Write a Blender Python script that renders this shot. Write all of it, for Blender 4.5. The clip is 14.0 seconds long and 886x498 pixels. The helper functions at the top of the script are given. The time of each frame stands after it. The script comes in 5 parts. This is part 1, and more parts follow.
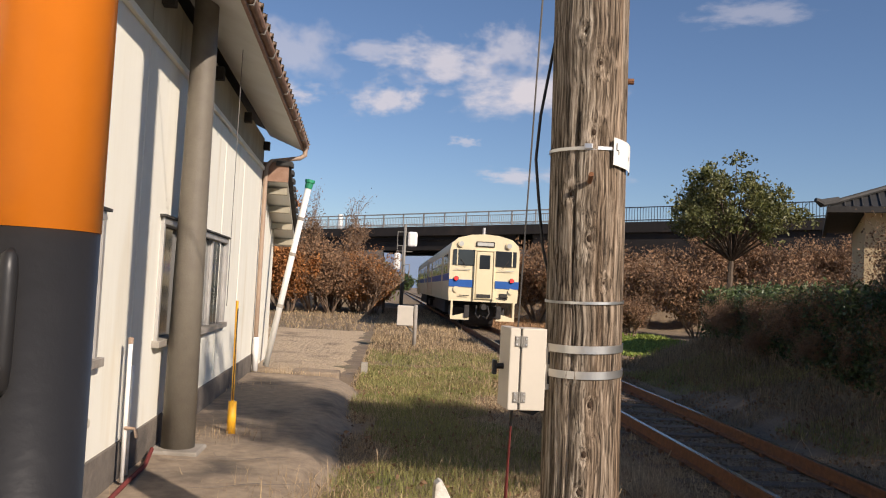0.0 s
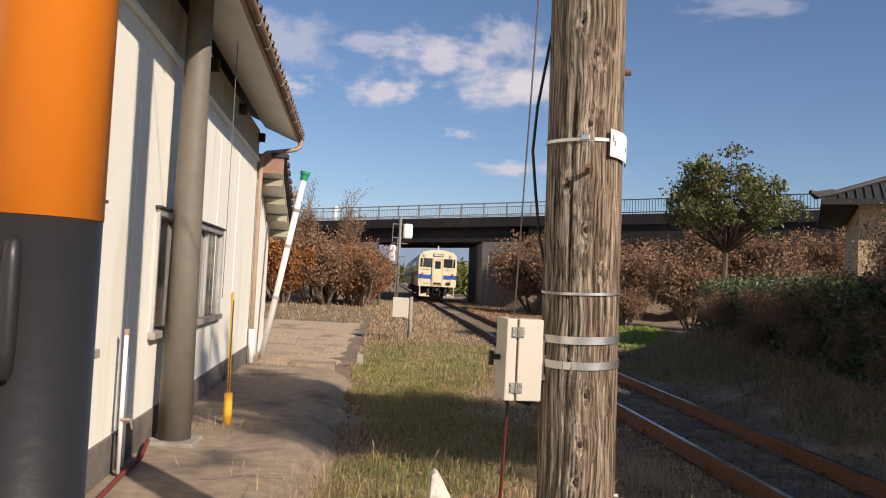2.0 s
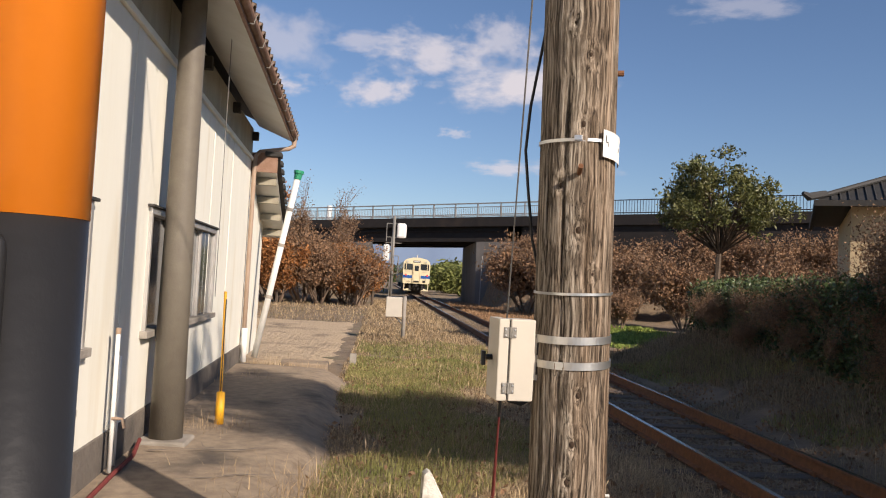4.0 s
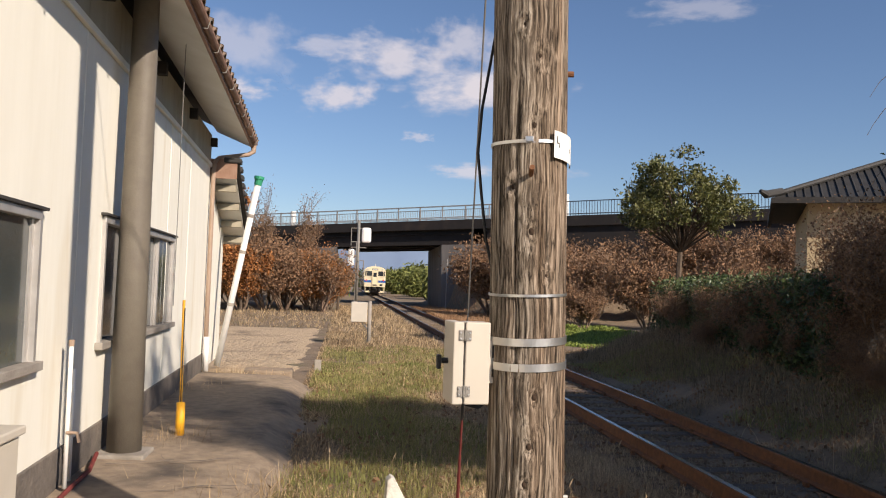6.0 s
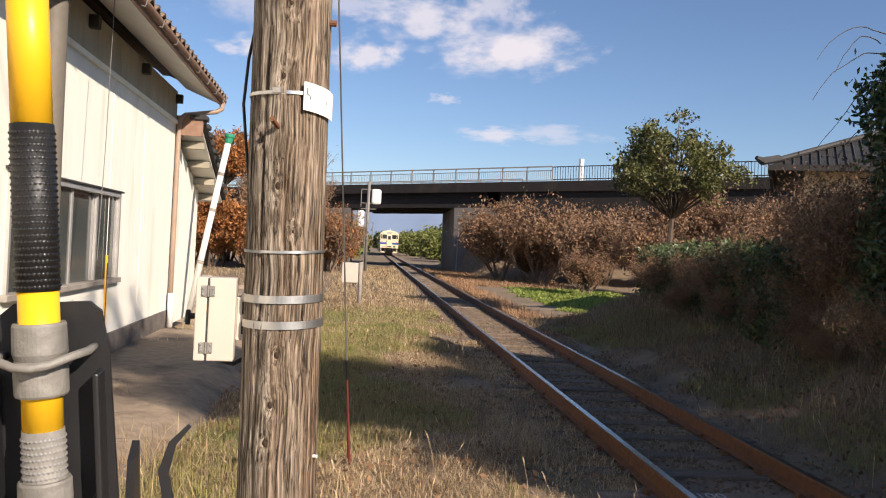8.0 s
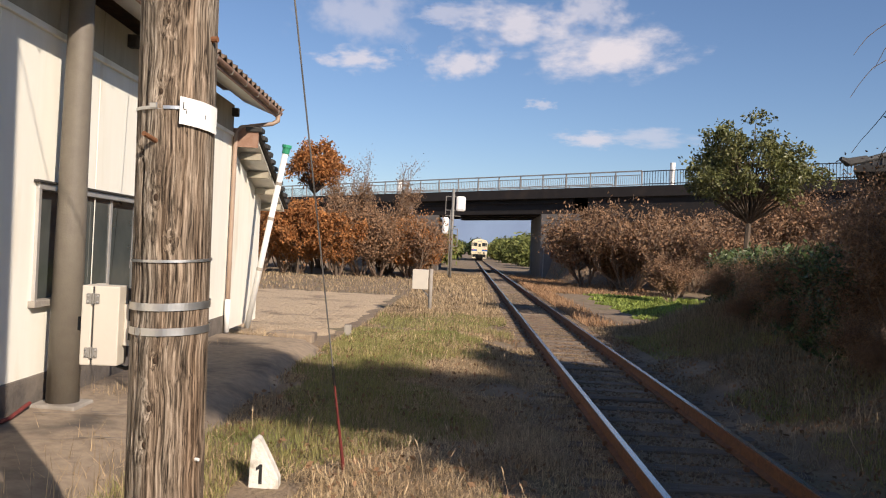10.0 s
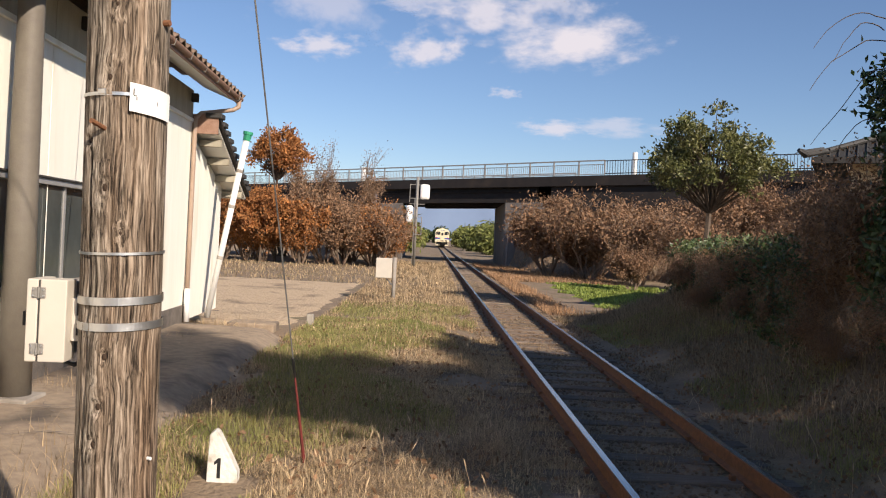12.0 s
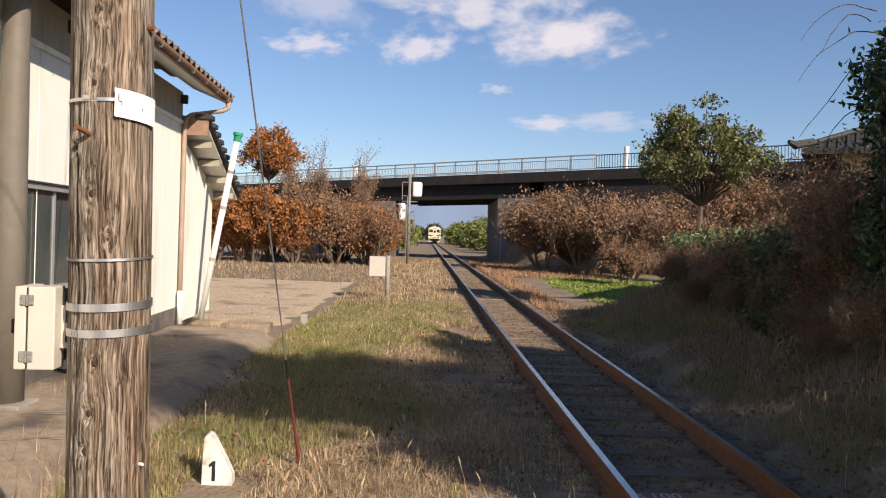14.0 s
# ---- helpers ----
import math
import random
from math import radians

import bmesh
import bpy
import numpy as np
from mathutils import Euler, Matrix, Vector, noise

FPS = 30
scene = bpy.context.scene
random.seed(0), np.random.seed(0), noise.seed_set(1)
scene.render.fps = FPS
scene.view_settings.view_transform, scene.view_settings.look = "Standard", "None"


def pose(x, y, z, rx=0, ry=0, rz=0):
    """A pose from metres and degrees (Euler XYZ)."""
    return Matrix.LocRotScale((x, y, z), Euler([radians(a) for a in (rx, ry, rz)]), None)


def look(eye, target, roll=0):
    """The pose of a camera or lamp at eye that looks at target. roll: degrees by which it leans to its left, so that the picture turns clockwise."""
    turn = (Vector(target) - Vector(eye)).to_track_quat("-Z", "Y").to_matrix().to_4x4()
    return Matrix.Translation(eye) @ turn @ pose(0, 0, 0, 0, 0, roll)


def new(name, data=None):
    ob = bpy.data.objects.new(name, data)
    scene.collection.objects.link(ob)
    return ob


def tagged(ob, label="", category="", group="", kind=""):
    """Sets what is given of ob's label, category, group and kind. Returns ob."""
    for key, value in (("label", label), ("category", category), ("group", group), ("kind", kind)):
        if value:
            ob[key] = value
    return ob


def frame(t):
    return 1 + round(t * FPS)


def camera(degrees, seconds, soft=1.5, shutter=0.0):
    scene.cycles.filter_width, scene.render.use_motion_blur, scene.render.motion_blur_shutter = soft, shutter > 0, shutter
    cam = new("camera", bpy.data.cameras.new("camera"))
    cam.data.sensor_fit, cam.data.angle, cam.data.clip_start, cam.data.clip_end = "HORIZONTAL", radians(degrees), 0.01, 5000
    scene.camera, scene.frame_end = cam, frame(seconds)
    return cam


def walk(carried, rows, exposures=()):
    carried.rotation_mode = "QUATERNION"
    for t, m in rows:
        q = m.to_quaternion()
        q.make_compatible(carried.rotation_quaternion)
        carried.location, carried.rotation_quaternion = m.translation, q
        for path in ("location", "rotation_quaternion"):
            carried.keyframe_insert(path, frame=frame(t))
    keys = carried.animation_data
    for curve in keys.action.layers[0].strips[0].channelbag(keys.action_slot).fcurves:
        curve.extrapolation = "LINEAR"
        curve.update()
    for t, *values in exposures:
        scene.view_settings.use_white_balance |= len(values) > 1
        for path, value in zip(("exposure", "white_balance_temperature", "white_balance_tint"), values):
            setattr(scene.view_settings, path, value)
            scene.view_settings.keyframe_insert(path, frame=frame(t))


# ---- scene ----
cam = camera(57.7, 14.0, soft=1.1)
PATH = [
    (0, (-1.832, -0.122, 1.514), (-1.711, 1.872, 1.612), 2.9),
    (0.5, (-1.834, -0.123, 1.513), (-1.719, 1.871, 1.607), 2.9),
    (1, (-1.838, -0.123, 1.51), (-1.73, 1.872, 1.598), 2.9),
    (1.5, (-1.838, -0.131, 1.51), (-1.716, 1.864, 1.591), 3.1),
    (2, (-1.838, -0.124, 1.51), (-1.704, 1.87, 1.589), 2.9),
    (4.5, (-1.83, -0.122, 1.512), (-1.676, 1.87, 1.591), 3.1),
    (5, (-1.827, -0.111, 1.513), (-1.659, 1.88, 1.593), 2.9),
    (5.5, (-1.826, -0.103, 1.512), (-1.633, 1.887, 1.589), 2.8),
    (6, (-1.788, -0.107, 1.514), (-1.555, 1.877, 1.605), 1.9),
    (6.5, (-1.56, -0.178, 1.513), (-1.291, 1.802, 1.593), 1.7),
    (7, (-1.324, -0.188, 1.51), (-0.995, 1.784, 1.529), 2.3),
    (7.5, (-1.094, -0.143, 1.527), (-0.732, 1.824, 1.509), 3.2),
    (8, (-0.86, -0.13, 1.532), (-0.683, 1.862, 1.529), 3.0),
    (8.2, (-0.757, -0.14, 1.556), (-0.663, 1.858, 1.55), 3.2),
    (10.3, (-0.084, -0.16, 1.587), (-0.148, 1.839, 1.589), 2.8),
    (10.5, (-0.091, -0.114, 1.595), (-0.14, 1.885, 1.591), 2.8),
    (11, (-0.1, -0.099, 1.596), (-0.107, 1.9, 1.582), 3.0),
    (11.5, (-0.093, -0.102, 1.596), (-0.081, 1.898, 1.578), 2.9),
    (12, (-0.094, -0.102, 1.595), (-0.067, 1.898, 1.571), 3.0),
    (12.5, (-0.094, -0.107, 1.596), (-0.059, 1.892, 1.579), 2.8),
    (13, (-0.091, -0.106, 1.594), (-0.06, 1.894, 1.581), 2.1),
    (13.5, (-0.083, -0.102, 1.596), (-0.049, 1.897, 1.579), 1.8),
    (14, (-0.078, -0.103, 1.607), (-0.035, 1.896, 1.576), 2.0),
]
walk(cam, [(t, look(eye, target, roll)) for t, eye, target, roll in PATH],
     exposures=[(0.0, 0.27, 6200, 17), (5.0, 0.36, 6200, 17), (7.0, 0.38, 6200, 17), (8.0, 0.60, 6200, 17), (10.4, 0.42, 6200, 17), (11.2, 0.50, 6200, 17), (14.0, 0.54, 6200, 17)])

# ---- world and sun ----
SUN_TO = Vector((0.62 * math.cos(radians(30)), -0.785 * math.cos(radians(30)), math.sin(radians(30)))).normalized()
world = bpy.data.worlds.new("sky")
scene.world = world
world.use_nodes = True
wn = world.node_tree
wn.nodes.clear()
sky = wn.nodes.new("ShaderNodeTexSky")
sky.sky_type = 'NISHITA'
sky.sun_disc = False
sky.sun_elevation = radians(30)
sky.sun_rotation = math.atan2(SUN_TO.x, SUN_TO.y)
sky.air_density = 1.0
sky.dust_density = 0.25
sky.ozone_density = 3.4
bgn = wn.nodes.new("ShaderNodeBackground")
bgn.inputs["Strength"].default_value = 0.076
wout = wn.nodes.new("ShaderNodeOutputWorld")
wn.links.new(sky.outputs[0], bgn.inputs[0])
wn.links.new(bgn.outputs[0], wout.inputs[0])
sun_data = bpy.data.lights.new("sun", "SUN")
sun_data.energy = 5.0
sun_data.angle = radians(0.6)
sun_data.color = (1.0, 0.87, 0.68)
sun = new("sun", sun_data)
sun.matrix_world = look(SUN_TO * 50, (0, 0, 0))


# ---- materials ----
def mat(name, base, rough=0.8, second=None, scale=6.0, detail=0.6, stretch=(1, 1, 1), bump=0.2, bump_scale=40.0, metal=0.0, island=0.0,
        obrand=0.0, lo=0.35, hi=0.68, dist=0.02, spec=0.4, stain=None, stain_scale=1.2, stain_lo=0.55, stain_hi=0.75, trans=0.0):
    """A surface of two colours mixed by noise, with fine relief and optional stains."""
    m = bpy.data.materials.new(name)
    m.use_nodes = True
    t = m.node_tree
    N, L = t.nodes, t.links
    p = N["Principled BSDF"]
    p.inputs["Roughness"].default_value = rough
    p.inputs["Metallic"].default_value = metal
    p.inputs["Specular IOR Level"].default_value = spec
    tc = N.new("ShaderNodeTexCoord")
    mp = N.new("ShaderNodeMapping")
    mp.inputs["Scale"].default_value = stretch
    L.new(tc.outputs["Object"], mp.inputs[0])
    n1 = N.new("ShaderNodeTexNoise")
    n1.inputs["Scale"].default_value = scale
    n1.inputs["Detail"].default_value = 8
    n1.inputs["Roughness"].default_value = detail
    L.new(mp.outputs[0], n1.inputs["Vector"])
    r = N.new("ShaderNodeMapRange")
    r.inputs["From Min"].default_value = lo
    r.inputs["From Max"].default_value = hi
    L.new(n1.outputs["Fac"], r.inputs["Value"])
    mix = N.new("ShaderNodeMix")
    mix.data_type = 'RGBA'
    mix.inputs[6].default_value = (*base, 1)
    mix.inputs[7].default_value = (*(second or [c * 0.7 for c in base]), 1)
    L.new(r.outputs[0], mix.inputs[0])
    col = mix.outputs[2]
    if stain:
        n2 = N.new("ShaderNodeTexNoise")
        n2.inputs["Scale"].default_value = stain_scale
        n2.inputs["Detail"].default_value = 6
        L.new(mp.outputs[0], n2.inputs["Vector"])
        r2 = N.new("ShaderNodeMapRange")
        r2.inputs["From Min"].default_value = stain_lo
        r2.inputs["From Max"].default_value = stain_hi
        L.new(n2.outputs["Fac"], r2.inputs["Value"])
        mx = N.new("ShaderNodeMix")
        mx.data_type = 'RGBA'
        mx.inputs[7].default_value = (*stain, 1)
        L.new(col, mx.inputs[6])
        L.new(r2.outputs[0], mx.inputs[0])
        col = mx.outputs[2]
    if island or obrand:
        src = N.new("ShaderNodeNewGeometry").outputs["Random Per Island"] if island else N.new("ShaderNodeObjectInfo").outputs["Random"]
        amt = island or obrand
        rr = N.new("ShaderNodeMapRange")
        rr.inputs["To Min"].default_value = 1 - amt
        rr.inputs["To Max"].default_value = 1 + amt
        L.new(src, rr.inputs["Value"])
        hs = N.new("ShaderNodeHueSaturation")
        L.new(rr.outputs[0], hs.inputs["Value"])
        L.new(col, hs.inputs["Color"])
        col = hs.outputs[0]
    L.new(col, p.inputs["Base Color"])
    if bump:
        nb = N.new("ShaderNodeTexNoise")
        nb.inputs["Scale"].default_value = bump_scale
        nb.inputs["Detail"].default_value = 5
        L.new(mp.outputs[0], nb.inputs["Vector"])
        b = N.new("ShaderNodeBump")
        b.inputs["Strength"].default_value = bump
        b.inputs["Distance"].default_value = dist
        L.new(nb.outputs["Fac"], b.inputs["Height"])
        L.new(b.outputs[0], p.inputs["Normal"])
    if trans:
        tr = N.new("ShaderNodeBsdfTranslucent")
        L.new(col, tr.inputs[0])
        ms = N.new("ShaderNodeMixShader")
        ms.inputs[0].default_value = trans
        L.new(p.outputs[0], ms.inputs[1])
        L.new(tr.outputs[0], ms.inputs[2])
        L.new(ms.outputs[0], N["Material Output"].inputs[0])
    return m


def glass(name, tint=(0.9, 0.95, 0.95)):
    m = bpy.data.materials.new(name)
    m.use_nodes = True
    p = m.node_tree.nodes["Principled BSDF"]
    p.inputs["Base Color"].default_value = (*tint, 1)
    p.inputs["Roughness"].default_value = 0.03
    p.inputs["Transmission Weight"].default_value = 1.0
    p.inputs["IOR"].default_value = 1.45
    return m


def glow(name, col, strength):
    m = bpy.data.materials.new(name)
    m.use_nodes = True
    p = m.node_tree.nodes["Principled BSDF"]
    p.inputs["Base Color"].default_value = (*col, 1)
    p.inputs["Emission Color"].default_value = (*col, 1)
    p.inputs["Emission Strength"].default_value = strength
    return m


M_SOIL = mat("dry_soil", (0.19, 0.14, 0.095), 0.95, (0.29, 0.215, 0.135), 3.0, bump=0.7, bump_scale=25, dist=0.05, stain=(0.15, 0.14, 0.06), stain_scale=0.5)
M_FIELD = mat("gravelly_field_soil", (0.48, 0.355, 0.22), 0.95, (0.60, 0.46, 0.30), 14.0, bump=1.0, bump_scale=9, dist=0.12, stain=(0.24, 0.18, 0.12), stain_scale=0.9)
M_ASPH = mat("worn_asphalt", (0.235, 0.18, 0.128), 0.92, (0.345, 0.27, 0.19), 9.0, bump=0.6, bump_scale=160, dist=0.01, stain=(0.065, 0.055, 0.048), stain_scale=1.4, stain_lo=0.52)
M_CONC = mat("old_concrete", (0.36, 0.33, 0.28), 0.9, (0.25, 0.22, 0.19), 4.0, bump=0.4, bump_scale=60, stain=(0.16, 0.14, 0.11), stain_scale=1.6)
M_WALL = mat("white_painted_board", (0.86, 0.84, 0.74), 0.75, (0.81, 0.785, 0.68), 1.5, stretch=(3, 3, 0.5), bump=0.08, bump_scale=30, stain=(0.66, 0.58, 0.42), stain_scale=0.9, stain_lo=0.58, stain_hi=0.85)
M_UPPER = mat("aged_plywood_panel", (0.40, 0.36, 0.27), 0.85, (0.30, 0.27, 0.20), 2.0, stretch=(2, 2, 0.5), bump=0.15)
M_SOFFIT = mat("white_soffit_board", (0.74, 0.72, 0.66), 0.8, (0.66, 0.63, 0.56), 2.0, bump=0.1)
M_RUST = mat("rusty_brown_gutter", (0.25, 0.14, 0.09), 0.75, (0.33, 0.21, 0.15), 8.0, bump=0.2)
M_PIPE = mat("pinkish_brown_pipe", (0.37, 0.27, 0.195), 0.6, (0.31, 0.22, 0.16), 5.0, bump=0.1)
M_RTILE = mat("weathered_roof_tile", (0.26, 0.17, 0.11), 0.85, (0.17, 0.13, 0.10), 7.0, bump=0.4, obrand=0.25, stain=(0.30, 0.26, 0.17), stain_scale=4)
M_FOUND = mat("dark_stained_concrete", (0.20, 0.17, 0.14), 0.9, (0.09, 0.08, 0.07), 3.0, bump=0.5, bump_scale=30)
M_ALU = mat("aluminium_frame", (0.60, 0.58, 0.55), 0.45, (0.5, 0.48, 0.45), 6.0, bump=0.05, metal=0.6)
M_WGLASS = mat("dusty_window_glass", (0.055, 0.065, 0.062), 0.12, (0.09, 0.10, 0.095), 1.5, bump=0, spec=0.6)
M_POST = mat("brown_grey_steel_pole", (0.165, 0.145, 0.112), 0.6, (0.14, 0.12, 0.095), 8.0, bump=0.12, bump_scale=60)
M_YEL = mat("yellow_plastic", (0.80, 0.42, 0.02), 0.5, (0.70, 0.35, 0.02), 9.0, bump=0.05)
M_ARMYEL = mat("reflective_yellow_film", (0.86, 0.50, 0.01), 0.38, (0.80, 0.45, 0.01), 5.0, bump=0.03)
M_BLACK = mat("black_rubber", (0.012, 0.012, 0.012), 0.45, (0.02, 0.02, 0.02), 12.0, bump=0.15)
M_BEAD = mat("glossy_black_beads", (0.014, 0.014, 0.014), 0.2, (0.02, 0.02, 0.02), 12.0, bump=0, spec=0.6)
M_ORANGE = mat("glossy_orange_sheet", (0.97, 0.285, 0.02), 0.2, (0.95, 0.27, 0.018), 2.0, bump=0.02, spec=0.6)
M_DKGREY = mat("matt_dark_grey_plastic", (0.016, 0.016, 0.017), 0.42, (0.022, 0.021, 0.021), 4.0, bump=0.05)
M_GALV = mat("galvanised_steel", (0.27, 0.255, 0.225), 0.62, (0.18, 0.17, 0.15), 20.0, bump=0.25, metal=0.2)
M_SILVER = mat("silver_grey_beads", (0.30, 0.29, 0.275), 0.4, (0.22, 0.215, 0.205), 12.0, bump=0)
M_STEEL = mat("bright_steel_band", (0.70, 0.69, 0.67), 0.32, (0.6, 0.59, 0.57), 12.0, bump=0.05, metal=0.9)
M_BOX = mat("cream_painted_box", (0.56, 0.51, 0.425), 0.5, (0.52, 0.475, 0.395), 5.0, bump=0.03)
M_WHITE = mat("white_plastic", (0.78, 0.77, 0.73), 0.55, (0.72, 0.70, 0.66), 6.0, bump=0.05)
M_GREEN = mat("green_cap", (0.03, 0.30, 0.16), 0.5, (0.04, 0.26, 0.14), 6.0, bump=0.05)
M_RAILRUST = mat("rusty_rail", (0.23, 0.10, 0.042), 0.85, (0.14, 0.064, 0.032), 18.0, bump=0.3, bump_scale=90)
M_RAILTOP = mat("polished_rail_head", (0.62, 0.60, 0.60), 0.22, (0.5, 0.48, 0.47), 20.0, bump=0.02, metal=1.0, stretch=(8, 0.3, 1))
M_SLEEP = mat("weathered_sleeper", (0.23, 0.18, 0.135), 0.95, (0.11, 0.083, 0.062), 5.0, stretch=(0.6, 6, 6), bump=0.7, bump_scale=14, obrand=0.3)
M_BALL = mat("dirty_ballast", (0.23, 0.15, 0.09), 0.95, (0.13, 0.085, 0.052), 10.0, island=0.35, bump=0.4, bump_scale=60)
M_CREAM = mat("cream_train_paint", (0.74, 0.64, 0.42), 0.42, (0.68, 0.585, 0.38), 3.0, bump=0.02)
M_BLUE = mat("blue_train_stripe", (0.02, 0.10, 0.36), 0.45, (0.02, 0.09, 0.32), 3.0, bump=0.02)
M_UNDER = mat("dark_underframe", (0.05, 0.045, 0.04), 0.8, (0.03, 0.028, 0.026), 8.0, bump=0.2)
M_TRGLASS = mat("train_window_glass", (0.02, 0.025, 0.03), 0.06, (0.03, 0.035, 0.04), 2.0, bump=0, spec=0.7)
M_RED = glow("red_tail_lens", (0.8, 0.02, 0.02), 1.2)
M_REDPL = mat("red_flag_plastic", (0.62, 0.015, 0.02), 0.5, (0.55, 0.012, 0.018), 6.0, bump=0.05)
M_LENS = mat("lamp_glass", (0.55, 0.55, 0.5), 0.15, (0.45, 0.45, 0.42), 5.0, bump=0)
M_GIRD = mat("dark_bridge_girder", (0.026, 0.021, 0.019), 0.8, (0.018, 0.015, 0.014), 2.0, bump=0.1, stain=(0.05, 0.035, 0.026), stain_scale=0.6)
M_PIER = mat("grey_bridge_concrete", (0.22, 0.20, 0.18), 0.9, (0.16, 0.145, 0.13), 1.2, bump=0.2, stretch=(1, 1, 0.3))
M_RAILING = mat("grey_bridge_railing", (0.38, 0.36, 0.33), 0.5, (0.30, 0.28, 0.26), 3.0, bump=0.05, metal=0.3)
M_KNOT = mat("dark_knot_wood", (0.075, 0.05, 0.034), 0.95, (0.03, 0.022, 0.017), 60.0, bump=0.5, bump_scale=200, dist=0.004, spec=0.1)
M_BARK = mat("grey_brown_bark", (0.13, 0.095, 0.065), 0.95, (0.08, 0.06, 0.045), 12.0, bump=0.5)
M_TWIG = mat("bare_twigs", (0.29, 0.205, 0.14), 0.95, (0.17, 0.12, 0.085), 6.0, bump=0)
M_LEAFBR = mat("brown_autumn_leaves", (0.30, 0.175, 0.095), 0.8, (0.20, 0.12, 0.065), 2.0, bump=0, island=0.45, trans=0.25)
M_LEAFOR = mat("orange_autumn_leaves", (0.44, 0.19, 0.055), 0.8, (0.27, 0.125, 0.05), 2.0, bump=0, island=0.45, trans=0.3)
M_LEAFGR = mat("glossy_green_leaves", (0.10, 0.112, 0.032), 0.4, (0.165, 0.155, 0.055), 2.0, bump=0, island=0.45, trans=0.2)
M_LEAFIVY = mat("dark_ivy_leaves", (0.055, 0.092, 0.034), 0.38, (0.10, 0.12, 0.04), 2.0, bump=0, island=0.5, trans=0.1)
M_LEAFBAM = mat("yellow_green_bamboo_leaves", (0.17, 0.20, 0.05), 0.7, (0.23, 0.23, 0.07), 1.0, bump=0, island=0.4, trans=0.3)
M_GRASSDRY = mat("dry_grass_blades", (0.50, 0.375, 0.215), 0.9, (0.31, 0.22, 0.13), 1.3, bump=0, island=0.6, trans=0.25)
M_STRAW = mat("pale_dead_straw", (0.52, 0.40, 0.25), 0.9, (0.34, 0.25, 0.15), 1.3, bump=0, island=0.6, trans=0.2)
M_WEED = mat("dead_brown_weeds", (0.36, 0.27, 0.165), 0.9, (0.21, 0.16, 0.09), 1.3, bump=0, island=0.5, trans=0.2)
M_GRASSGRN = mat("green_grass_blades", (0.20, 0.215, 0.065), 0.8, (0.38, 0.33, 0.13), 1.3, bump=0, island=0.4, trans=0.3)
M_GRASSRED = mat("reddish_dry_grass", (0.42, 0.265, 0.145), 0.9, (0.34, 0.195, 0.10), 1.3, bump=0, island=0.4, trans=0.25)
M_CROP = mat("bright_green_crop", (0.30, 0.35, 0.075), 0.7, (0.19, 0.25, 0.05), 1.5, bump=0, island=0.4, trans=0.3)
M_BEIGE = mat("beige_house_plaster", (0.55, 0.42, 0.25), 0.9, (0.48, 0.37, 0.22), 2.0, bump=0.15)
M_DKTILE = mat("dark_grey_roof_tile", (0.045, 0.043, 0.040), 0.7, (0.028, 0.027, 0.025), 3.0, bump=0.15, island=0.2)
M_CABLE = mat("black_cable", (0.015, 0.015, 0.016), 0.5, (0.02, 0.02, 0.02), 5.0, bump=0)
M_WIRE = mat("grey_wire", (0.25, 0.24, 0.22), 0.6, (0.2, 0.19, 0.18), 5.0, bump=0, metal=0.4)
M_REDROD = mat("dull_red_guard", (0.20, 0.035, 0.03), 0.8, (0.13, 0.03, 0.025), 15.0, bump=0.1)
M_KM = mat("chipped_white_concrete", (0.72, 0.70, 0.63), 0.85, (0.60, 0.57, 0.50), 6.0, bump=0.4, bump_scale=45, stain=(0.36, 0.31, 0.24), stain_scale=9, stain_lo=0.5, stain_hi=0.68)
M_INK = mat("black_paint", (0.012, 0.012, 0.012), 0.7, (0.02, 0.02, 0.02), 9.0, bump=0)
M_CHALK = mat("white_sleeper_paint", (0.62, 0.60, 0.56), 0.9, (0.40, 0.38, 0.35), 30.0, bump=0.1)
# the blue of distance haze is put into the ridge's base colour
M_MOUNT = mat("haze_tinted_mountain", (0.20, 0.27, 0.40), 1.0, (0.17, 0.23, 0.35), 0.01, bump=0)


# ---- mesh helpers ----
def link(name, bm, material, parent=None, label="", smooth=False):
    me = bpy.data.meshes.new(name)
    bm.to_mesh(me)
    bm.free()
    me.materials.append(material)
    if smooth:
        for f in me.polygons:
            f.use_smooth = True
    ob = new(name, me)
    if parent:
        ob.parent = parent
    if label:
        ob["label"] = label
    return ob


def part(name, bm, material, parent, label="", smooth=False):
    return link(name, bm, material, parent, label, smooth)


def thing(name, label, category, x=0, y=0, z=0, rz=0, group=""):
    ob = new(name)
    ob.empty_display_size = 0.1
    ob.matrix_world = pose(x, y, z, 0, 0, rz)
    return tagged(ob, label, category, group)


def share(name, me, parent, m):
    ob = new(name, me)
    ob.parent = parent
    ob.matrix_basis = m
    return ob


def box(bm, x0, x1, y0, y1, z0, z1, bevel=0.0):
    r = bmesh.ops.create_cube(bm, size=1)
    bmesh.ops.scale(bm, vec=(x1 - x0, y1 - y0, z1 - z0), verts=r["verts"])
    bmesh.ops.translate(bm, vec=((x0 + x1) / 2, (y0 + y1) / 2, (z0 + z1) / 2), verts=r["verts"])
    if bevel:
        es = list({e for v in r["verts"] for e in v.link_edges})
        bmesh.ops.bevel(bm, geom=es, offset=bevel, segments=2, affect='EDGES', profile=0.5)
    return bm


def B(x0, x1, y0, y1, z0, z1, bevel=0.0):
    return box(bmesh.new(), x0, x1, y0, y1, z0, z1, bevel)


